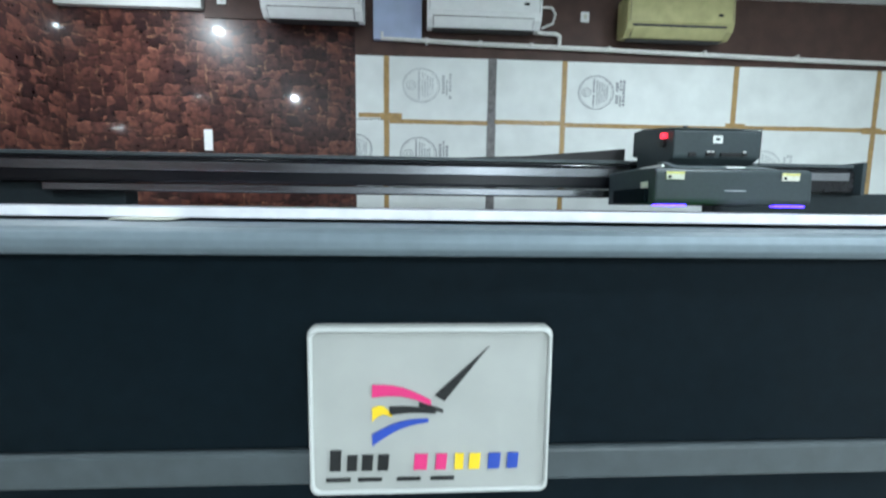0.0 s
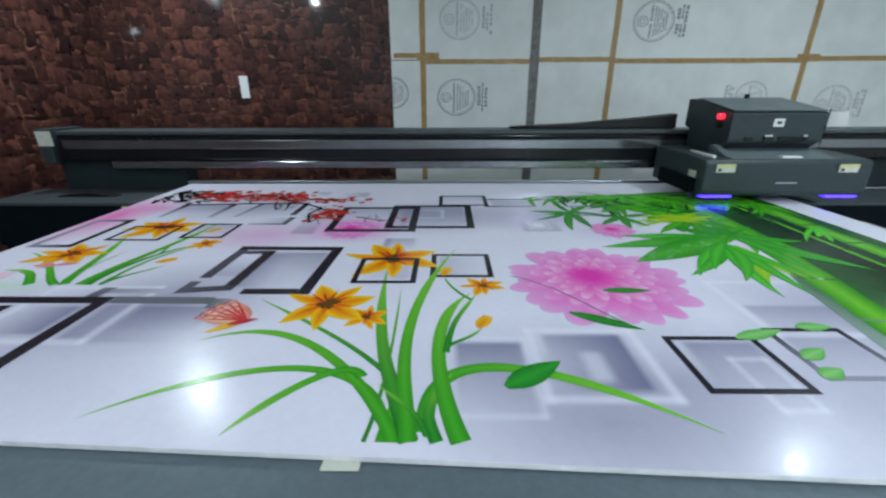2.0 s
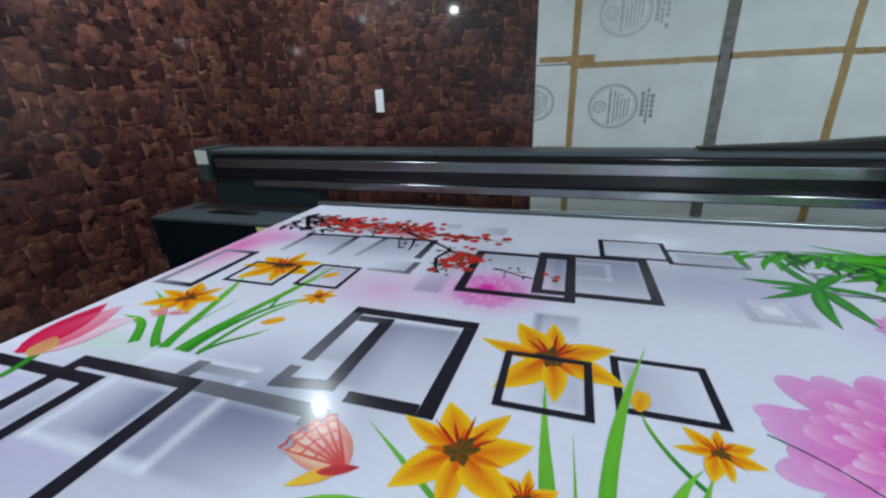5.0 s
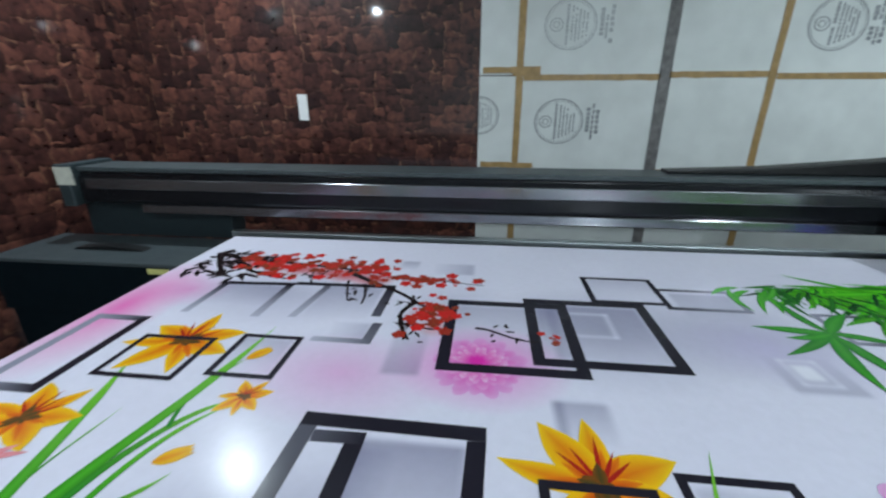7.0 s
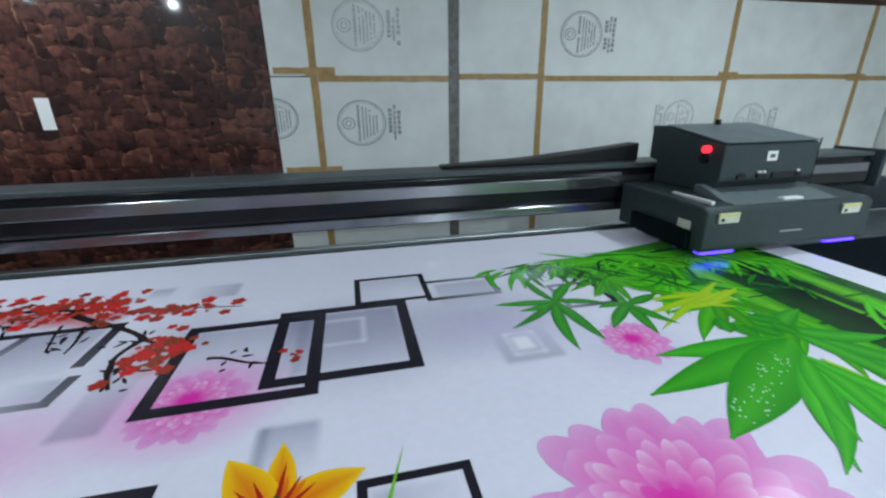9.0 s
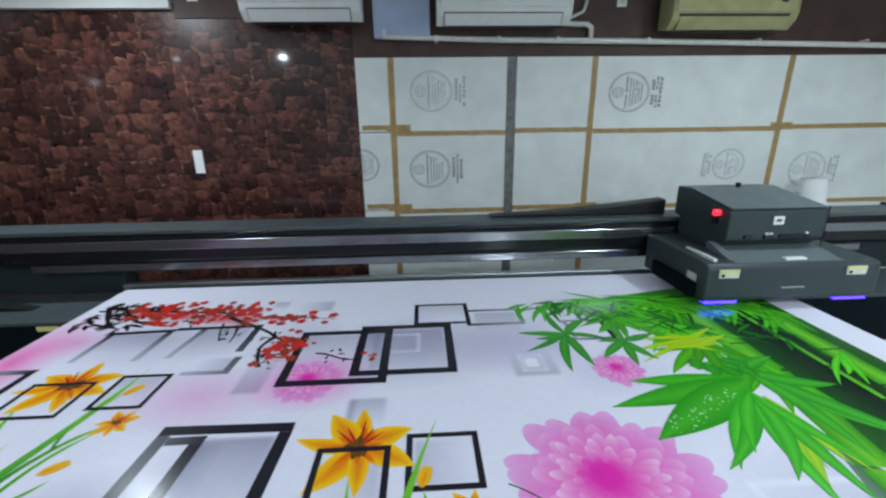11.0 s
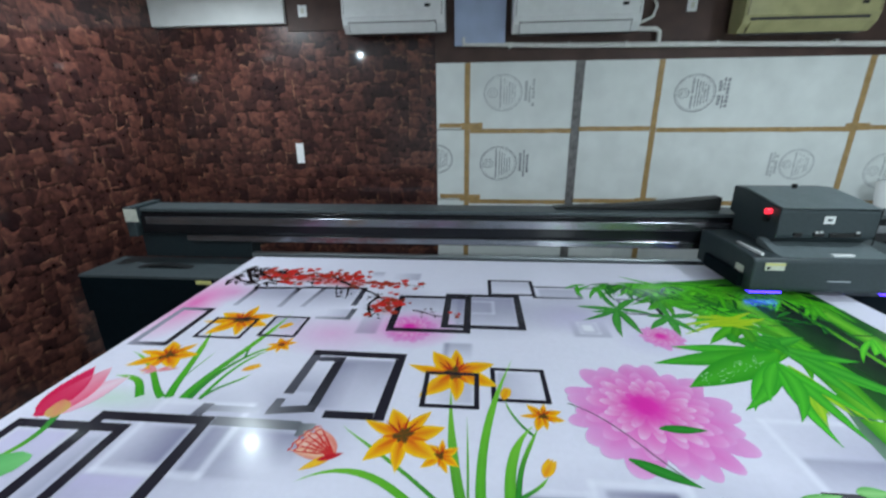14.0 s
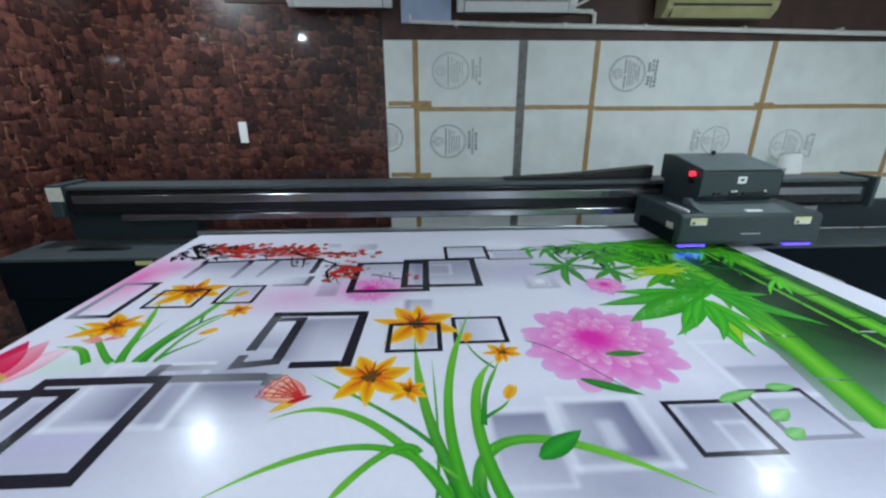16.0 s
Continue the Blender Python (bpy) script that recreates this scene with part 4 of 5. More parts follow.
def lily(cx, cy, r, turn, layer, n=7):
    k = Ink()
    for i in range(n):
        a = turn + i * math.tau / n + rnd.uniform(-0.12, 0.12)
        k.petal(cx, cy, a, r * rnd.uniform(0.9, 1.15), r * (0.17 if i % 2 else 0.25), LILY_E, LILY_M, LILY_T, 0.0, rnd.uniform(-0.2, 0.2))
    for i in range(8):
        a = i * math.tau / 8 + rnd.uniform(-0.2, 0.2)
        k.petal(cx, cy, a, r * rnd.uniform(0.4, 0.7), r * 0.07, (0.84, 0.22, 0.006), (0.70, 0.09, 0.006), (0.86, 0.30, 0.01))
    for i in range(5):
        k.petal(cx, cy, 0.7 + 0.42 * i + rnd.uniform(-0.1, 0.1), r * rnd.uniform(0.5, 0.72), r * 0.028, (0.50, 0.02, 0.01), (0.42, 0.015, 0.01))
    for i in range(9):
        k.petal(cx, cy, rnd.uniform(0, 6.28), r * rnd.uniform(0.16, 0.34), r * 0.08, (0.22, 0.07, 0.01), (0.07, 0.06, 0.015))
    k.done("lily", layer, "orange and yellow printed lily")


GE, GM = (0.028, 0.26, 0.016), (0.060, 0.41, 0.022)
DE, DM = (0.012, 0.16, 0.018), (0.03, 0.29, 0.03)


def blade(p0, p1, p2, p3, w, layer, dark=False, w1=None, name="grass_blade"):
    k = Ink()
    k.curve(p0, p1, p2, p3, w, w * 0.7 if w1 is None else w1, DE if dark else GE, DM if dark else GM, (0.22, 0.58, 0.05))
    k.done(name, layer, "green printed blade of grass")


def blade_through(a, q, r, e, w, layer, dark=False):
    """A blade that passes through four points."""
    p1 = tuple((-5 * s + 18 * t - 9 * u + 2 * v) / 6 for s, t, u, v in zip(a, q, r, e))
    p2 = tuple((2 * s - 9 * t + 18 * u - 5 * v) / 6 for s, t, u, v in zip(a, q, r, e))
    blade(a, p1, p2, e, w, layer, dark)


# the large clump of grass in the foreground
for a, q, r, e, w, dark in (((-0.194, 0.412), (-0.255, 0.525), (-0.423, 0.682), (-0.636, 0.672), 0.014, False), ((-0.213, 0.456), (-0.308, 0.567), (-0.486, 0.574), (-0.707, 0.455), 0.012, False),
                            ((-0.265, 0.560), (-0.321, 0.575), (-0.396, 0.512), (-0.458, 0.421), 0.012, False), ((-0.200, 0.544), (-0.306, 0.655), (-0.435, 0.757), (-0.583, 0.863), 0.007, True),
                            ((-0.167, 0.412), (-0.208, 0.537), (-0.255, 0.728), (-0.285, 1.05), 0.017, True), ((-0.169, 0.412), (-0.189, 0.567), (-0.184, 0.818), (-0.080, 1.218), 0.016, False),
                            ((-0.088, 0.412), (-0.119, 0.545), (-0.121, 0.732), (-0.045, 0.898), 0.018, False)):
    blade_through(a, q, r, e, w, rnd.choice((5, 6, 7)), dark)
for a, q, r, e, w, dark in (((-0.112, 0.637), (-0.097, 0.733), (-0.073, 0.803), (-0.030, 0.90), 0.008, True), ((-0.144, 0.432), (-0.090, 0.574), (0.078, 0.572), (0.315, 0.430), 0.017, False),
                            ((-0.235, 0.412), (-0.224, 0.535), (-0.224, 0.701), (-0.232, 0.925), 0.004, True), ((-0.108, 0.659), (-0.081, 0.680), (-0.057, 0.698), (-0.031, 0.73), 0.006, True),
                            ((-0.140, 0.423), (-0.161, 0.467), (-0.190, 0.499), (-0.235, 0.541), 0.006, True), ((-0.125, 0.412), (-0.140, 0.470), (-0.130, 0.510), (-0.100, 0.575), 0.012, True),
                            ((-0.205, 0.412), (-0.200, 0.460), (-0.190, 0.520), (-0.182, 0.60), 0.014, False), ((-0.05, 0.86), (-0.08, 0.90), (-0.105, 0.95), (-0.117, 1.0), 0.005, True)):
    blade_through(a, q, r, e, w, rnd.choice((5, 6, 7)), dark)
# the smaller clump by the edge
for a, q, r, e, w, dark in (((-1.157, 0.941), (-1.187, 1.033), (-1.222, 1.169), (-1.285, 1.37), 0.015, False), ((-1.111, 0.941), (-1.095, 1.084), (-1.054, 1.265), (-1.015, 1.53), 0.016, False),
                            ((-1.088, 0.940), (-1.077, 1.071), (-1.029, 1.184), (-0.958, 1.250), 0.010, True), ((-1.057, 0.940), (-1.030, 0.996), (-0.995, 1.033), (-0.961, 1.079), 0.007, True),
                            ((-1.180, 0.941), (-1.254, 1.008), (-1.345, 1.098), (-1.475, 1.178), 0.012, False), ((-1.253, 0.941), (-1.300, 0.996), (-1.345, 1.027), (-1.420, 1.037), 0.014, False),
                            ((-1.057, 0.950), (-1.050, 1.04), (-1.025, 1.14), (-0.96, 1.235), 0.008, False), ((-1.165, 0.94), (-1.18, 1.04), (-1.175, 1.12), (-1.165, 1.21), 0.003, True), ((-1.038, 1.169), (-1.054, 1.249), (-1.042, 1.318), (-1.010, 1.39), 0.005, True)):
    blade_through(a, q, r, e, w, rnd.choice((5, 6, 7)), dark)

for cx, cy, r, a in ((-0.277, 1.128, 0.145, 0.5), (-0.404, 0.835, 0.118, 0.2), (-1.208, 1.440, 0.135, 0.6), (-1.328, 1.162, 0.110, 0.1), (-0.014, 0.938, 0.058, 0.5), (-0.946, 1.262, 0.058, 0.3), (-0.297, 0.775, 0.055, 0.4)):
    lily(cx, cy, r, a, 9)
for cx, cy, a in ((-0.117, 1.022, 1.3), (-0.032, 0.745, 1.1), (-0.99, 1.105, 0.6), (-1.0, 1.40, 0.9)):
    k = Ink()
    for da in (-0.15, 0.15, 0):
        k.petal(cx - 0.02 * math.cos(a), cy - 0.02 * math.sin(a), a + da, 0.062, 0.012, (0.88, 0.50, 0.015), (0.82, 0.27, 0.01), (0.92, 0.58, 0.03))
    k.done("lily_bud", 9, "orange printed lily bud")


def dahlia(cx, cy, r, layer):
    """A pink flower of many rings of blunt petals, darker towards the middle."""
    k = Ink()
    DEEP, ROSE, OUT = (0.80, 0.03, 0.42), (0.78, 0.12, 0.53), (0.75, 0.23, 0.62)
    # reach, petals, width, edge, middle, tip
    for i, (f, n, w, edge, mid, tip) in enumerate((
            (1.00, 19, 0.95, OUT, (0.77, 0.20, 0.59), (0.80, 0.46, 0.76)), (0.90, 17, 0.9, (0.77, 0.22, 0.60), ROSE, (0.79, 0.38, 0.71)), (0.78, 17, 0.85, ROSE, (0.79, 0.11, 0.53), (0.83, 0.44, 0.75)),
            (0.67, 16, 0.72, (0.79, 0.12, 0.53), (0.80, 0.08, 0.49), (0.86, 0.52, 0.80)), (0.58, 15, 0.54, (0.79, 0.08, 0.48), (0.78, 0.05, 0.45), (0.90, 0.68, 0.88)),
            (0.47, 13, 0.52, (0.80, 0.08, 0.48), (0.80, 0.05, 0.45), (0.88, 0.56, 0.82)), (0.36, 12, 0.54, (0.80, 0.06, 0.46), DEEP, (0.86, 0.42, 0.74)),
            (0.26, 10, 0.62, (0.80, 0.05, 0.45), DEEP, (0.81, 0.14, 0.54)), (0.17, 8, 1.1, DEEP, (0.78, 0.025, 0.40), (0.80, 0.06, 0.46)))):
        for j in range(n):
            a = (j + 0.5 * (i % 2)) * math.tau / n + rnd.uniform(-0.1, 0.1)
            rr = r * f * rnd.uniform(0.88, 1.08)
            k.petal(cx - 0.07 * r * (1 - f), cy + 0.16 * r * (1 - f), a, rr, rr * math.pi / n * w * rnd.uniform(0.85, 1.15), edge, mid, tip, 0, rnd.uniform(-0.05, 0.05), 1.6)
    k.done("dahlia", layer, "large pink printed flower with many petals")


dahlia(0.307, 0.972, 0.247, 6)
dahlia(0.515, 1.412, 0.090, 5)
dahlia(-0.475, 1.42, 0.110, 1)


def leaf(x0, y0, x1, y1, w, layer, edge=GE, mid=GM, name="leaf", label="green printed leaf", bend=0.0):
    k = Ink()
    a, ln = math.atan2(y1 - y0, x1 - x0), math.hypot(x1 - x0, y1 - y0)
    k.petal(x0, y0, a - bend / 2, ln, w, edge, mid, None, 0, bend)
    return k.done(name, layer, label)


leaf(0.178, 0.797, 0.322, 0.722, 0.018, 9, DE, DM)
leaf(0.298, 0.912, 0.426, 0.912, 0.016, 9, DE, DM)
leaf(-0.005, 0.535, 0.11, 0.61, 0.026, 10, (0.01, 0.20, 0.02), (0.03, 0.34, 0.03))
for a, b, c, d in ((0.50, 0.69, 0.62, 0.725), (0.66, 0.735, 0.74, 0.738), (0.585, 0.62, 0.65, 0.655), (0.575, 0.565, 0.63, 0.59)):
    leaf(a, b, c, d, 0.018, 9, (0.10, 0.40, 0.08), (0.25, 0.58, 0.18))
k = Ink()
k.curve((0.07, 1.0), (0.2, 0.93), (0.22, 0.83), (0.31, 0.73), 0.002, 0.002, (0.06, 0.07, 0.06), (0.06, 0.07, 0.06), taper=0)
k.done("flower_stalk", 8)
# tulip at the edge with its stem and leaf, and butterfly
blade((-1.43, 0.84), (-1.41, 0.79), (-1.385, 0.72), (-1.47, 0.635), 0.012, 6, True, name="tulip_stem")
k = Ink()
k.petal(-1.445, 0.84, 1.42, 0.21, 0.052, (0.84, 0.36, 0.50), (0.86, 0.62, 0.72), (0.85, 0.72, 0.82), 0, -0.25)
k.petal(-1.450, 0.84, 1.78, 0.24, 0.055, (0.80, 0.10, 0.20), (0.82, 0.22, 0.34), (0.85, 0.55, 0.65), 0, -0.12)
k.petal(-1.475, 0.835, 1.86, 0.25, 0.050, (0.70, 0.012, 0.09), (0.62, 0.006, 0.05), (0.74, 0.04, 0.16), 0, -0.05)
k.petal(-1.490, 0.835, 1.62, 0.20, 0.035, (0.66, 0.01, 0.08), (0.70, 0.02, 0.10), (0.80, 0.14, 0.26))
k.petal(-1.430, 0.835, 2.15, 0.09, 0.030, (0.62, 0.42, 0.12), (0.70, 0.30, 0.14), (0.74, 0.10, 0.12))
k.done("tulip", 7, "red and pink printed tulip")
k = Ink()
k.strip([(-1.545, 0.60), (-1.50, 0.612), (-1.45, 0.63), (-1.40, 0.655), (-1.365, 0.68), (-1.343, 0.693)], [0.012, 0.036, 0.050, 0.050, 0.036, 0.010], (0.07, 0.38, 0.09), (0.13, 0.50, 0.15), (0.20, 0.55, 0.20))
k.done("leaf", 8, "pale green printed leaf")
k = Ink()
for a, ln, w, mid in ((2.30, 0.128, 0.024, (0.85, 0.55, 0.48)), (2.55, 0.132, 0.030, (0.86, 0.62, 0.55)), (2.82, 0.130, 0.028, (0.86, 0.60, 0.50)), (3.08, 0.118, 0.022, (0.84, 0.62, 0.40))):
    k.petal(-0.568, 0.757, a, ln, w, (0.74, 0.20, 0.15), mid, (0.80, 0.42, 0.30))
k.petal(-0.572, 0.755, 3.78, 0.085, 0.013, (0.85, 0.40, 0.02), (0.85, 0.50, 0.02), (0.90, 0.62, 0.03))
for a in (2.2, 2.38, 2.56, 2.74, 2.92, 3.1):
    k.petal(-0.568, 0.757, a, 0.125, 0.003, (0.62, 0.03, 0.03), (0.62, 0.03, 0.03))
for q in (0.055, 0.08, 0.105, 0.12):
    k.strip([(-0.568 + q * (1 + 0.05 * (i % 2)) * math.cos(2.2 + 0.1 * i), 0.757 + q * (1 + 0.05 * (i % 2)) * math.sin(2.2 + 0.1 * i)) for i in range(10)], [0.0022] * 10, (0.64, 0.05, 0.04), (0.62, 0.03, 0.03))
k.petal(-0.605, 0.738, 0.42, 0.065, 0.010, (0.60, 0.02, 0.03), (0.50, 0.01, 0.02))
k.done("butterfly", 9, "red and yellow printed butterfly", "wing_piece")

k = Ink()
for a, ln in ((0.3, 0.07), (0.75, 0.05), (2.6, 0.06), (3.1, 0.07), (3.6, 0.04)):
    k.petal(-1.30, 1.07, a, ln, 0.007, (0.78, 0.20, 0.25), (0.80, 0.35, 0.38))
k.done("dragonfly", 9, "small pink printed dragonfly", "wing")
# plum branch with red blossoms
k = Ink()
BR = (0.02, 0.012, 0.014)
for p0, p1, p2, p3, w in (((-1.50, 2.03), (-1.35, 1.97), (-1.1, 1.98), (-0.80, 1.90), 0.012), ((-0.95, 1.92), (-0.85, 1.83), (-0.75, 1.80), (-0.66, 1.70), 0.011), ((-0.49, 1.578), (-0.44, 1.585), (-0.40, 1.52), (-0.33, 1.53), 0.005),
                          ((-1.50, 2.04), (-1.46, 1.95), (-1.42, 1.90), (-1.36, 1.83), 0.012), ((-1.40, 2.0), (-1.32, 1.88), (-1.25, 1.85), (-1.12, 1.83), 0.009), ((-0.67, 1.71), (-0.70, 1.66), (-0.71, 1.63), (-0.69, 1.60), 0.008),
                          ((-0.695, 1.61), (-0.69, 1.57), (-0.675, 1.54), (-0.655, 1.505), 0.007), ((-0.80, 1.88), (-0.70, 1.90), (-0.60, 1.86), (-0.47, 1.845), 0.004), ((-0.92, 1.84), (-0.91, 1.78), (-0.89, 1.74), (-0.88, 1.70), 0.004),
                          ((-0.86, 1.82), (-0.84, 1.77), (-0.83, 1.73), (-0.83, 1.68), 0.005), ((-0.70, 1.74), (-0.66, 1.69), (-0.64, 1.68), (-0.61, 1.68), 0.006)):
    k.curve(p0, p1, p2, p3, w * 1.3, w * 0.6, BR, BR, taper=0)
for i in range(85):
    x = rnd.uniform(-1.53, -1.26)
    y = rnd.uniform(1.83, 2.06) - 0.25 * max(0, x + 1.40)
    k.petal(x, y, rnd.uniform(0, 6.3), rnd.uniform(0.03, 0.08), 0.009, BR, BR)
for cx, cy, n in ((-0.67, 1.60, 16), (-0.69, 1.70, 14), (-0.66, 1.52, 8), (-0.86, 1.74, 10), (-1.05, 1.88, 14), (-0.42, 1.555, 8)):
    for i in range(n):
        k.petal(rnd.gauss(cx, 0.022), rnd.gauss(cy, 0.022), rnd.uniform(0, 6.3), rnd.uniform(0.015, 0.04), 0.004, BR, BR)
k.done("plum_branch", 5, "black printed plum branch", "twig")
for i in range(285):
    if i >= 225:
        cx, cy = ((-1.22, 1.92), (-1.18, 1.88), (-1.00, 1.97), (-0.86, 1.92), (-0.68, 1.85))[i % 5]
        x, y = rnd.gauss(cx, 0.035), min(2.03, rnd.gauss(cy, 0.03))
    elif i < 145:
        x = rnd.uniform(-1.38, -0.76)
        y = min(2.055, 1.965 + rnd.gauss(0, 0.05) - 0.10 * (x + 1.1))
    elif i < 190:
        x, y = rnd.gauss(-0.605, 0.038), rnd.gauss(1.63, 0.05)
    elif i < 216:
        x = rnd.uniform(-0.76, -0.48)
        y = 1.885 - 0.12 * (x + 0.76) + rnd.gauss(0, 0.018)
    else:
        x, y = rnd.uniform(-0.33, -0.27), rnd.gauss(1.54, 0.012)
    k = Ink()
    r, t0 = rnd.uniform(0.007, 0.025) * (1 if x < -0.45 else 0.6), rnd.uniform(0, 6)
    d = rnd.uniform(0.35, 1.05)
    for j in range(5):
        k.petal(x, y, t0 + j * 1.257, r, r * 0.42, (0.74 * d, 0.03 + 0.08 * (1.05 - d), 0.03), (0.62 * d, 0.02, 0.02))
    k.done("plum_blossom", 7 + i % 3)

# bamboo: dark ground, stems and leaves
k = Ink()
k.strip([(1.165, 1.962), (1.165, 1.7), (1.165, 1.4), (1.165, 1.0)], [0.226] * 4, (0.02, 0.12, 0.02), (0.007, 0.016, 0.012))
k.strip([(1.165, 1.0), (1.150, 0.86), (1.135, 0.72), (1.12, 0.58)], [0.226, 0.24, 0.256, 0.27], (0.02, 0.12, 0.02), (0.007, 0.016, 0.012), (0.16, 0.24, 0.20))
k.strip([(0.90, 1.06), (0.875, 0.92), (0.845, 0.78), (0.80, 0.60)], [0.02, 0.045, 0.045, 0.04], (0.10, 0.22, 0.12), (0.03, 0.08, 0.05), (0.3, 0.38, 0.36))
k.done("bamboo_shade", 2, "dark green printed ground between the bamboo")
k = Ink()
k.strip([(0.80, 1.985), (0.84, 1.80), (0.92, 1.60)], [0.34, 0.22, 0.10], (0.07, 0.38, 0.03), (0.025, 0.17, 0.02))
for cx, w, ya, yb in ((1.288, 0.040, 0.72, 1.95), (0.990, 0.046, 0.57, 1.90), (1.190, 0.010, 0.80, 1.9)):
    k2 = Ink()
    y, i = ya, 0
    while y < yb:
        ln = min(rnd.uniform(0.16, 0.24), yb - y)
        if ln < 0.03:
            break
        lean = [cx - (0.19 * max(0, 1.35 - q) if cx < 1.1 else 0) for q in (y + 0.004, y + ln * 0.5, y + ln - 0.004)]
        k2.strip([(lean[0], y + 0.004), (lean[1], y + ln * 0.5), (lean[2], y + ln - 0.004)], [w * 1.06, w * 0.95, w * 1.06], (0.03, 0.27, 0.01), (0.16, 0.52, 0.03))
        y += ln
    k2.done("bamboo_stem", 5, "bright green printed bamboo stem", "stem_section")
k.done("bamboo_foliage", 1, "green printed bamboo foliage")


def leaf_fan(cx, cy, n, a0, a1, ln, w, layer, tone):
    for i in range(n):
        a = a0 + (a1 - a0) * (i + rnd.uniform(0.1, 0.9)) / n
        q = ln * rnd.uniform(0.65, 1.1)
        t = tone * rnd.uniform(0.7, 1.15)
        leaf(cx, cy, cx + q * math.cos(a), cy + q * math.sin(a), w * rnd.uniform(0.7, 1.2), layer + i % 3,
             (0.035 * t, 0.36 * t, 0.012 * t), (0.11 * t, 0.56 * t, 0.02 * t), "bamboo_leaf", "green printed bamboo leaf", rnd.uniform(-0.25, 0.25))


for cx, cy, n, a0, a1, ln, w, lay, tone in ((0.52, 1.90, 9, 2.7, 5.4, 0.16, 0.012, 6, 0.8), (0.66, 1.76, 9, 3.3, 6.2, 0.18, 0.013, 7, 0.8),
                                            (0.75, 1.92, 12, 2.6, 6.2, 0.26, 0.014, 6, 1.0), (0.98, 1.93, 12, 2.8, 6.4, 0.28, 0.016, 6, 1.0), (1.22, 1.90, 10, 3.0, 5.6, 0.30, 0.018, 7, 1.0),
                                            (1.33, 1.82, 6, 4.0, 5.0, 0.30, 0.014, 7, 0.9), (0.86, 1.70, 11, 2.4, 5.8, 0.26, 0.018, 7, 1.05), (0.88, 1.55, 9, 2.6, 5.6, 0.26, 0.022, 8, 0.85),
                                            (0.98, 1.45, 6, 3.2, 5.0, 0.32, 0.026, 8, 1.0),
                                            (1.30, 1.45, 3, 3.7, 4.4, 0.22, 0.014, 7, 1.1), (1.15, 1.93, 9, 3.0, 5.9, 0.22, 0.012, 8, 1.15), (0.60, 1.94, 9, 3.0, 6.2, 0.22, 0.011, 7, 1.1), (0.88, 1.93, 9, 3.0, 6.2, 0.22, 0.011, 8, 1.15)):
    leaf_fan(cx, cy, n, a0, a1, ln, w, lay, tone)
for i in range(9):
    leaf(0.80 + rnd.uniform(-0.08, 0.2), 1.62 + rnd.uniform(-0.1, 0.08), 0.80 + rnd.uniform(-0.2, 0.25), 1.53 + rnd.uniform(-0.1, 0.1), 0.014, 11, (0.30, 0.56, 0.015), (0.46, 0.64, 0.02), "bamboo_leaf", "yellow-green printed bamboo leaf")
for i in range(9):
    leaf(0.86, 1.16 + rnd.uniform(-0.05, 0.1), 0.72 + rnd.uniform(0, 0.2), 1.02 + rnd.uniform(-0.08, 0.1), 0.014, 11, (0.20, 0.52, 0.02), (0.40, 0.62, 0.03), "bamboo_leaf", "yellow-green printed bamboo leaf")
# deep green leaves among the bright ones, thin hanging blades and a cluster of round leaves
for i in range(70):
    x = rnd.uniform(0.42, 1.28)
    y, a = rnd.uniform(max(1.48, 1.86 - 0.75 * max(0, x - 0.45)), 1.95), rnd.uniform(3.3, 5.9)
    q = rnd.uniform(0.07, 0.16)
    v = rnd.uniform(0.5, 1.2)
    leaf(x, y, x + q * math.cos(a), y + q * math.sin(a), rnd.uniform(0.005, 0.009), 9, (0.010 * v, 0.10 * v, 0.012), (0.02 * v, 0.20 * v, 0.02), "bamboo_leaf", "deep green printed bamboo leaf", rnd.uniform(-0.3, 0.3))
for x, y, x1, y1, b in ((0.36, 1.90, 0.245, 1.82, 0.6), (0.34, 1.92, 0.22, 1.88, 0.4), (0.42, 1.91, 0.30, 1.76, 0.3), (0.38, 1.90, 0.40, 1.75, -0.4), (0.45, 1.93, 0.36, 1.80, -0.3), (0.30, 1.90, 0.27, 1.76, 0.4)):
    leaf(x, y, x1, y1, 0.011, 9, (0.03, 0.30, 0.02), (0.09, 0.48, 0.03), "bamboo_leaf", "green printed bamboo leaf", b)
for x, y, a in ((0.80, 1.42, 4.9), (0.84, 1.40, 5.3), (0.87, 1.44, 5.8), (0.90, 1.40, 5.0), (0.79, 1.45, 4.3)):
    leaf(x, y, x + 0.07 * math.cos(a), y + 0.07 * math.sin(a), 0.026, 13, (0.015, 0.22, 0.015), (0.04, 0.36, 0.02), "bamboo_leaf", "round dark green printed leaf")
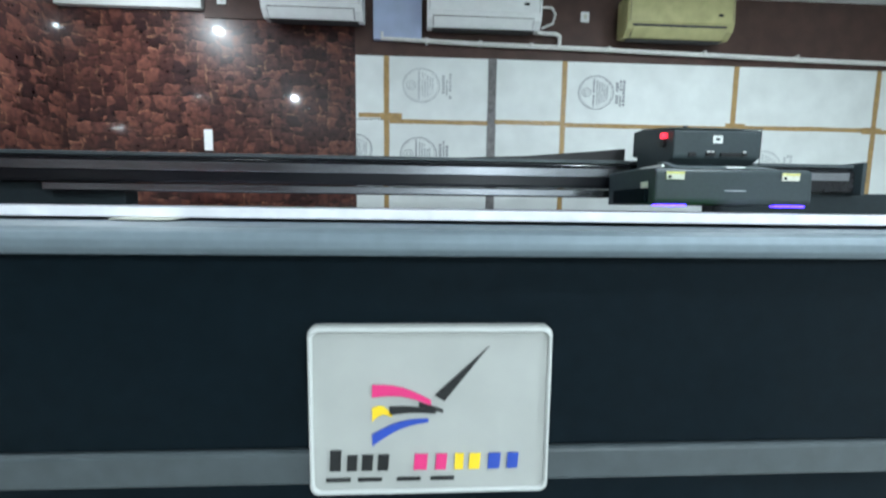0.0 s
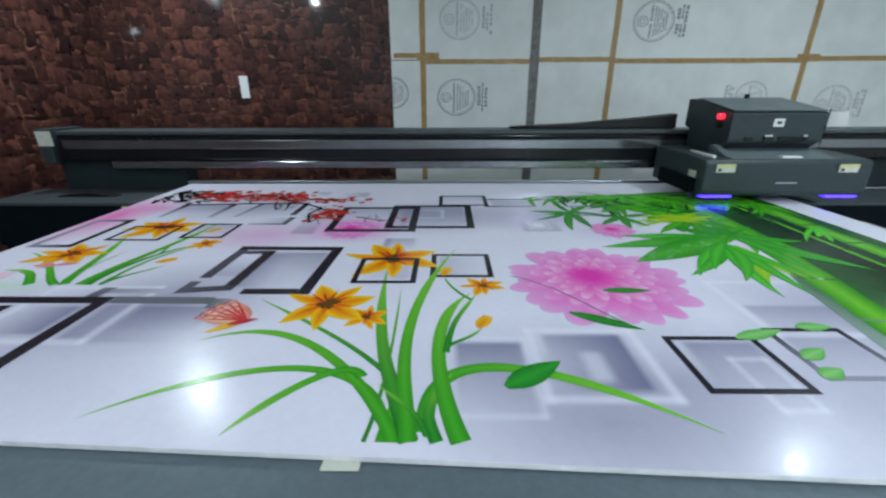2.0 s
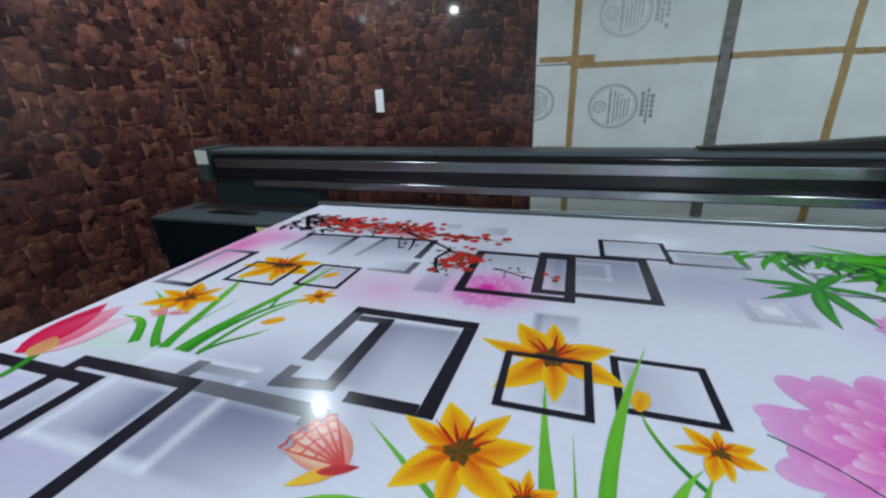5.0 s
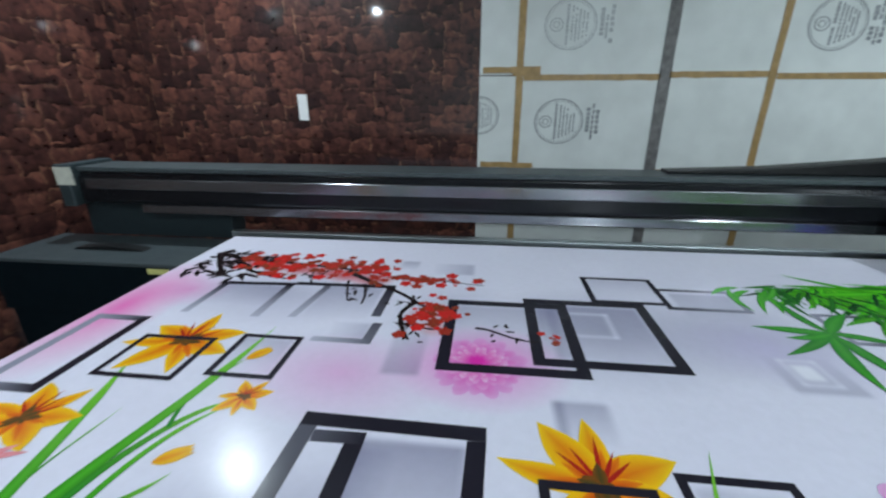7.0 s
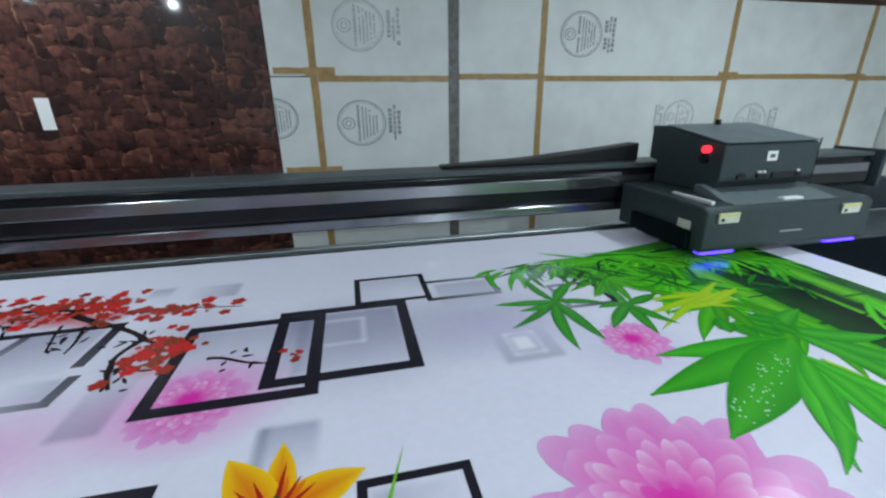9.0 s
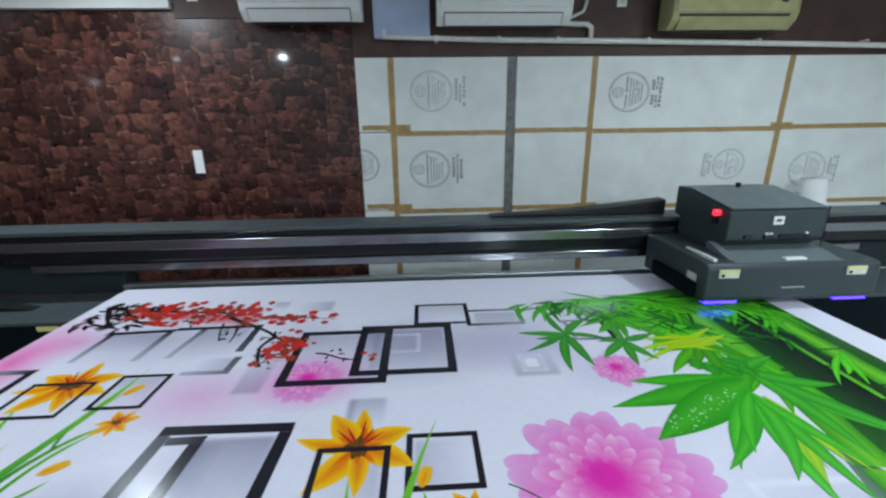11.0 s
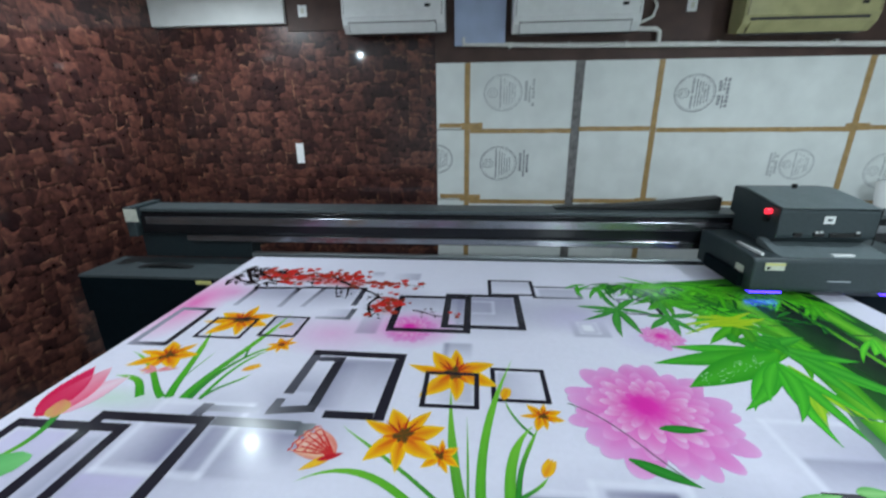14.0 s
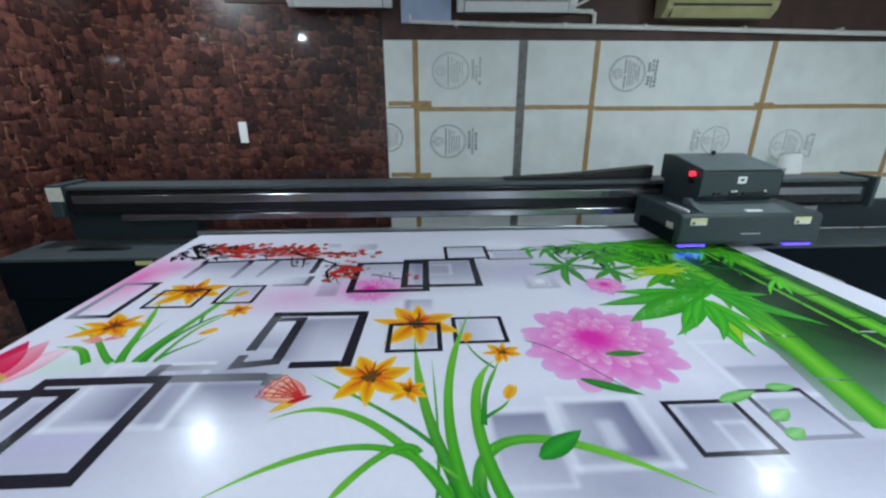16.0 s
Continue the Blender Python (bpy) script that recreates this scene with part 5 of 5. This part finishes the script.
# hanging sprays and the broad leaves round the two nodes
for cx, cy, tips, w, t in ((0.421, 1.65, ((0.239, 1.667), (0.252, 1.523), (0.335, 1.413), (0.443, 1.43), (0.374, 1.841), (0.30, 1.60), (0.53, 1.78), (0.56, 1.62)), 0.016, 0.62),
                           (0.614, 1.586, ((0.585, 1.424), (0.487, 1.481), (0.66, 1.45), (0.52, 1.60), (0.62, 1.74), (0.74, 1.62)), 0.017, 0.7),
                           (0.835, 1.27, ((0.581, 1.025), (0.612, 0.976), (0.707, 0.886), (0.828, 0.896), (0.66, 1.06), (0.76, 0.95), (0.90, 0.98)), 0.023, 1.0),
                           (0.90, 1.375, ((1.049, 1.056), (1.125, 1.034), (0.98, 1.02), (1.10, 1.25), (1.04, 1.46), (0.93, 1.47), (0.84, 1.46)), 0.026, 0.85)):
    for x1, y1 in tips:
        v = t * rnd.uniform(0.85, 1.15)
        leaf(cx, cy, x1, y1, w * rnd.uniform(0.85, 1.2), 10, (0.025 * v, 0.33 * v, 0.02), (0.08 * v, 0.53 * v, 0.03), "bamboo_leaf", "green printed bamboo leaf", rnd.uniform(-0.35, 0.35))
for i in range(46):
    x, y, a = rnd.uniform(0.50, 1.34), rnd.uniform(1.86, 1.965), rnd.uniform(3.2, 6.1)
    q = rnd.uniform(0.08, 0.17)
    v = rnd.uniform(0.75, 1.2)
    leaf(x, y, x + q * math.cos(a), y + q * math.sin(a), 0.009, 9, (0.05 * v, 0.40 * v, 0.015), (0.16 * v, 0.60 * v, 0.03), "bamboo_leaf", "bright green printed bamboo leaf", rnd.uniform(-0.3, 0.3))
for x1, y1, w, t in ((0.516, 1.346, 0.036, 1.0), (0.412, 1.232, 0.044, 0.9), (0.47, 1.104, 0.062, 0.9)):
    leaf(0.872, 1.325, x1, y1, w, 12, (0.025 * t, 0.33 * t, 0.015 * t), (0.065 * t, 0.48 * t, 0.025 * t), "bamboo_leaf", "large green printed bamboo leaf")
# dew on the big leaf
for i in range(60):
    f, s = rnd.uniform(0.2, 0.85), rnd.uniform(-0.035, 0.035)
    x, y = 0.872 + (0.47 - 0.872) * f + s * 0.4, 1.325 + (1.104 - 1.325) * f - s * 0.75
    r = rnd.uniform(0.0015, 0.0035)
    inked("dew_drop", [(x - r, y), (x, y - r), (x + r, y), (x, y + r)], [(0, 1, 2, 3)], [(0.6, 0.85, 0.6)] * 4, 15)
# tabs of masking tape at the front edge
for x, w in ((-0.262, 0.055), (-0.94, 0.18), (-1.18, 0.14)):
    d = Y0 - SKEW * x
    t = part("tape_tab", prism([(d - 0.015, 0.8785), (d + 0.012, 0.8795), (d + 0.012, 0.8802), (d - 0.015, 0.8797)], x - w / 2, x + w / 2), LABEL_CREAM)
    tagged(t, "cream masking tape tab at the table edge", "tape", "tape tabs on the table")
edge_tab = part("tape_tab", slab(X1 + 0.0015, X1 + 0.024, 1.40, 1.53, 0.8772, 0.889, 0.002), TAPE_GREY)
tagged(edge_tab, "grey tape tab beside the printed board", "tape", "tape tabs on the table")
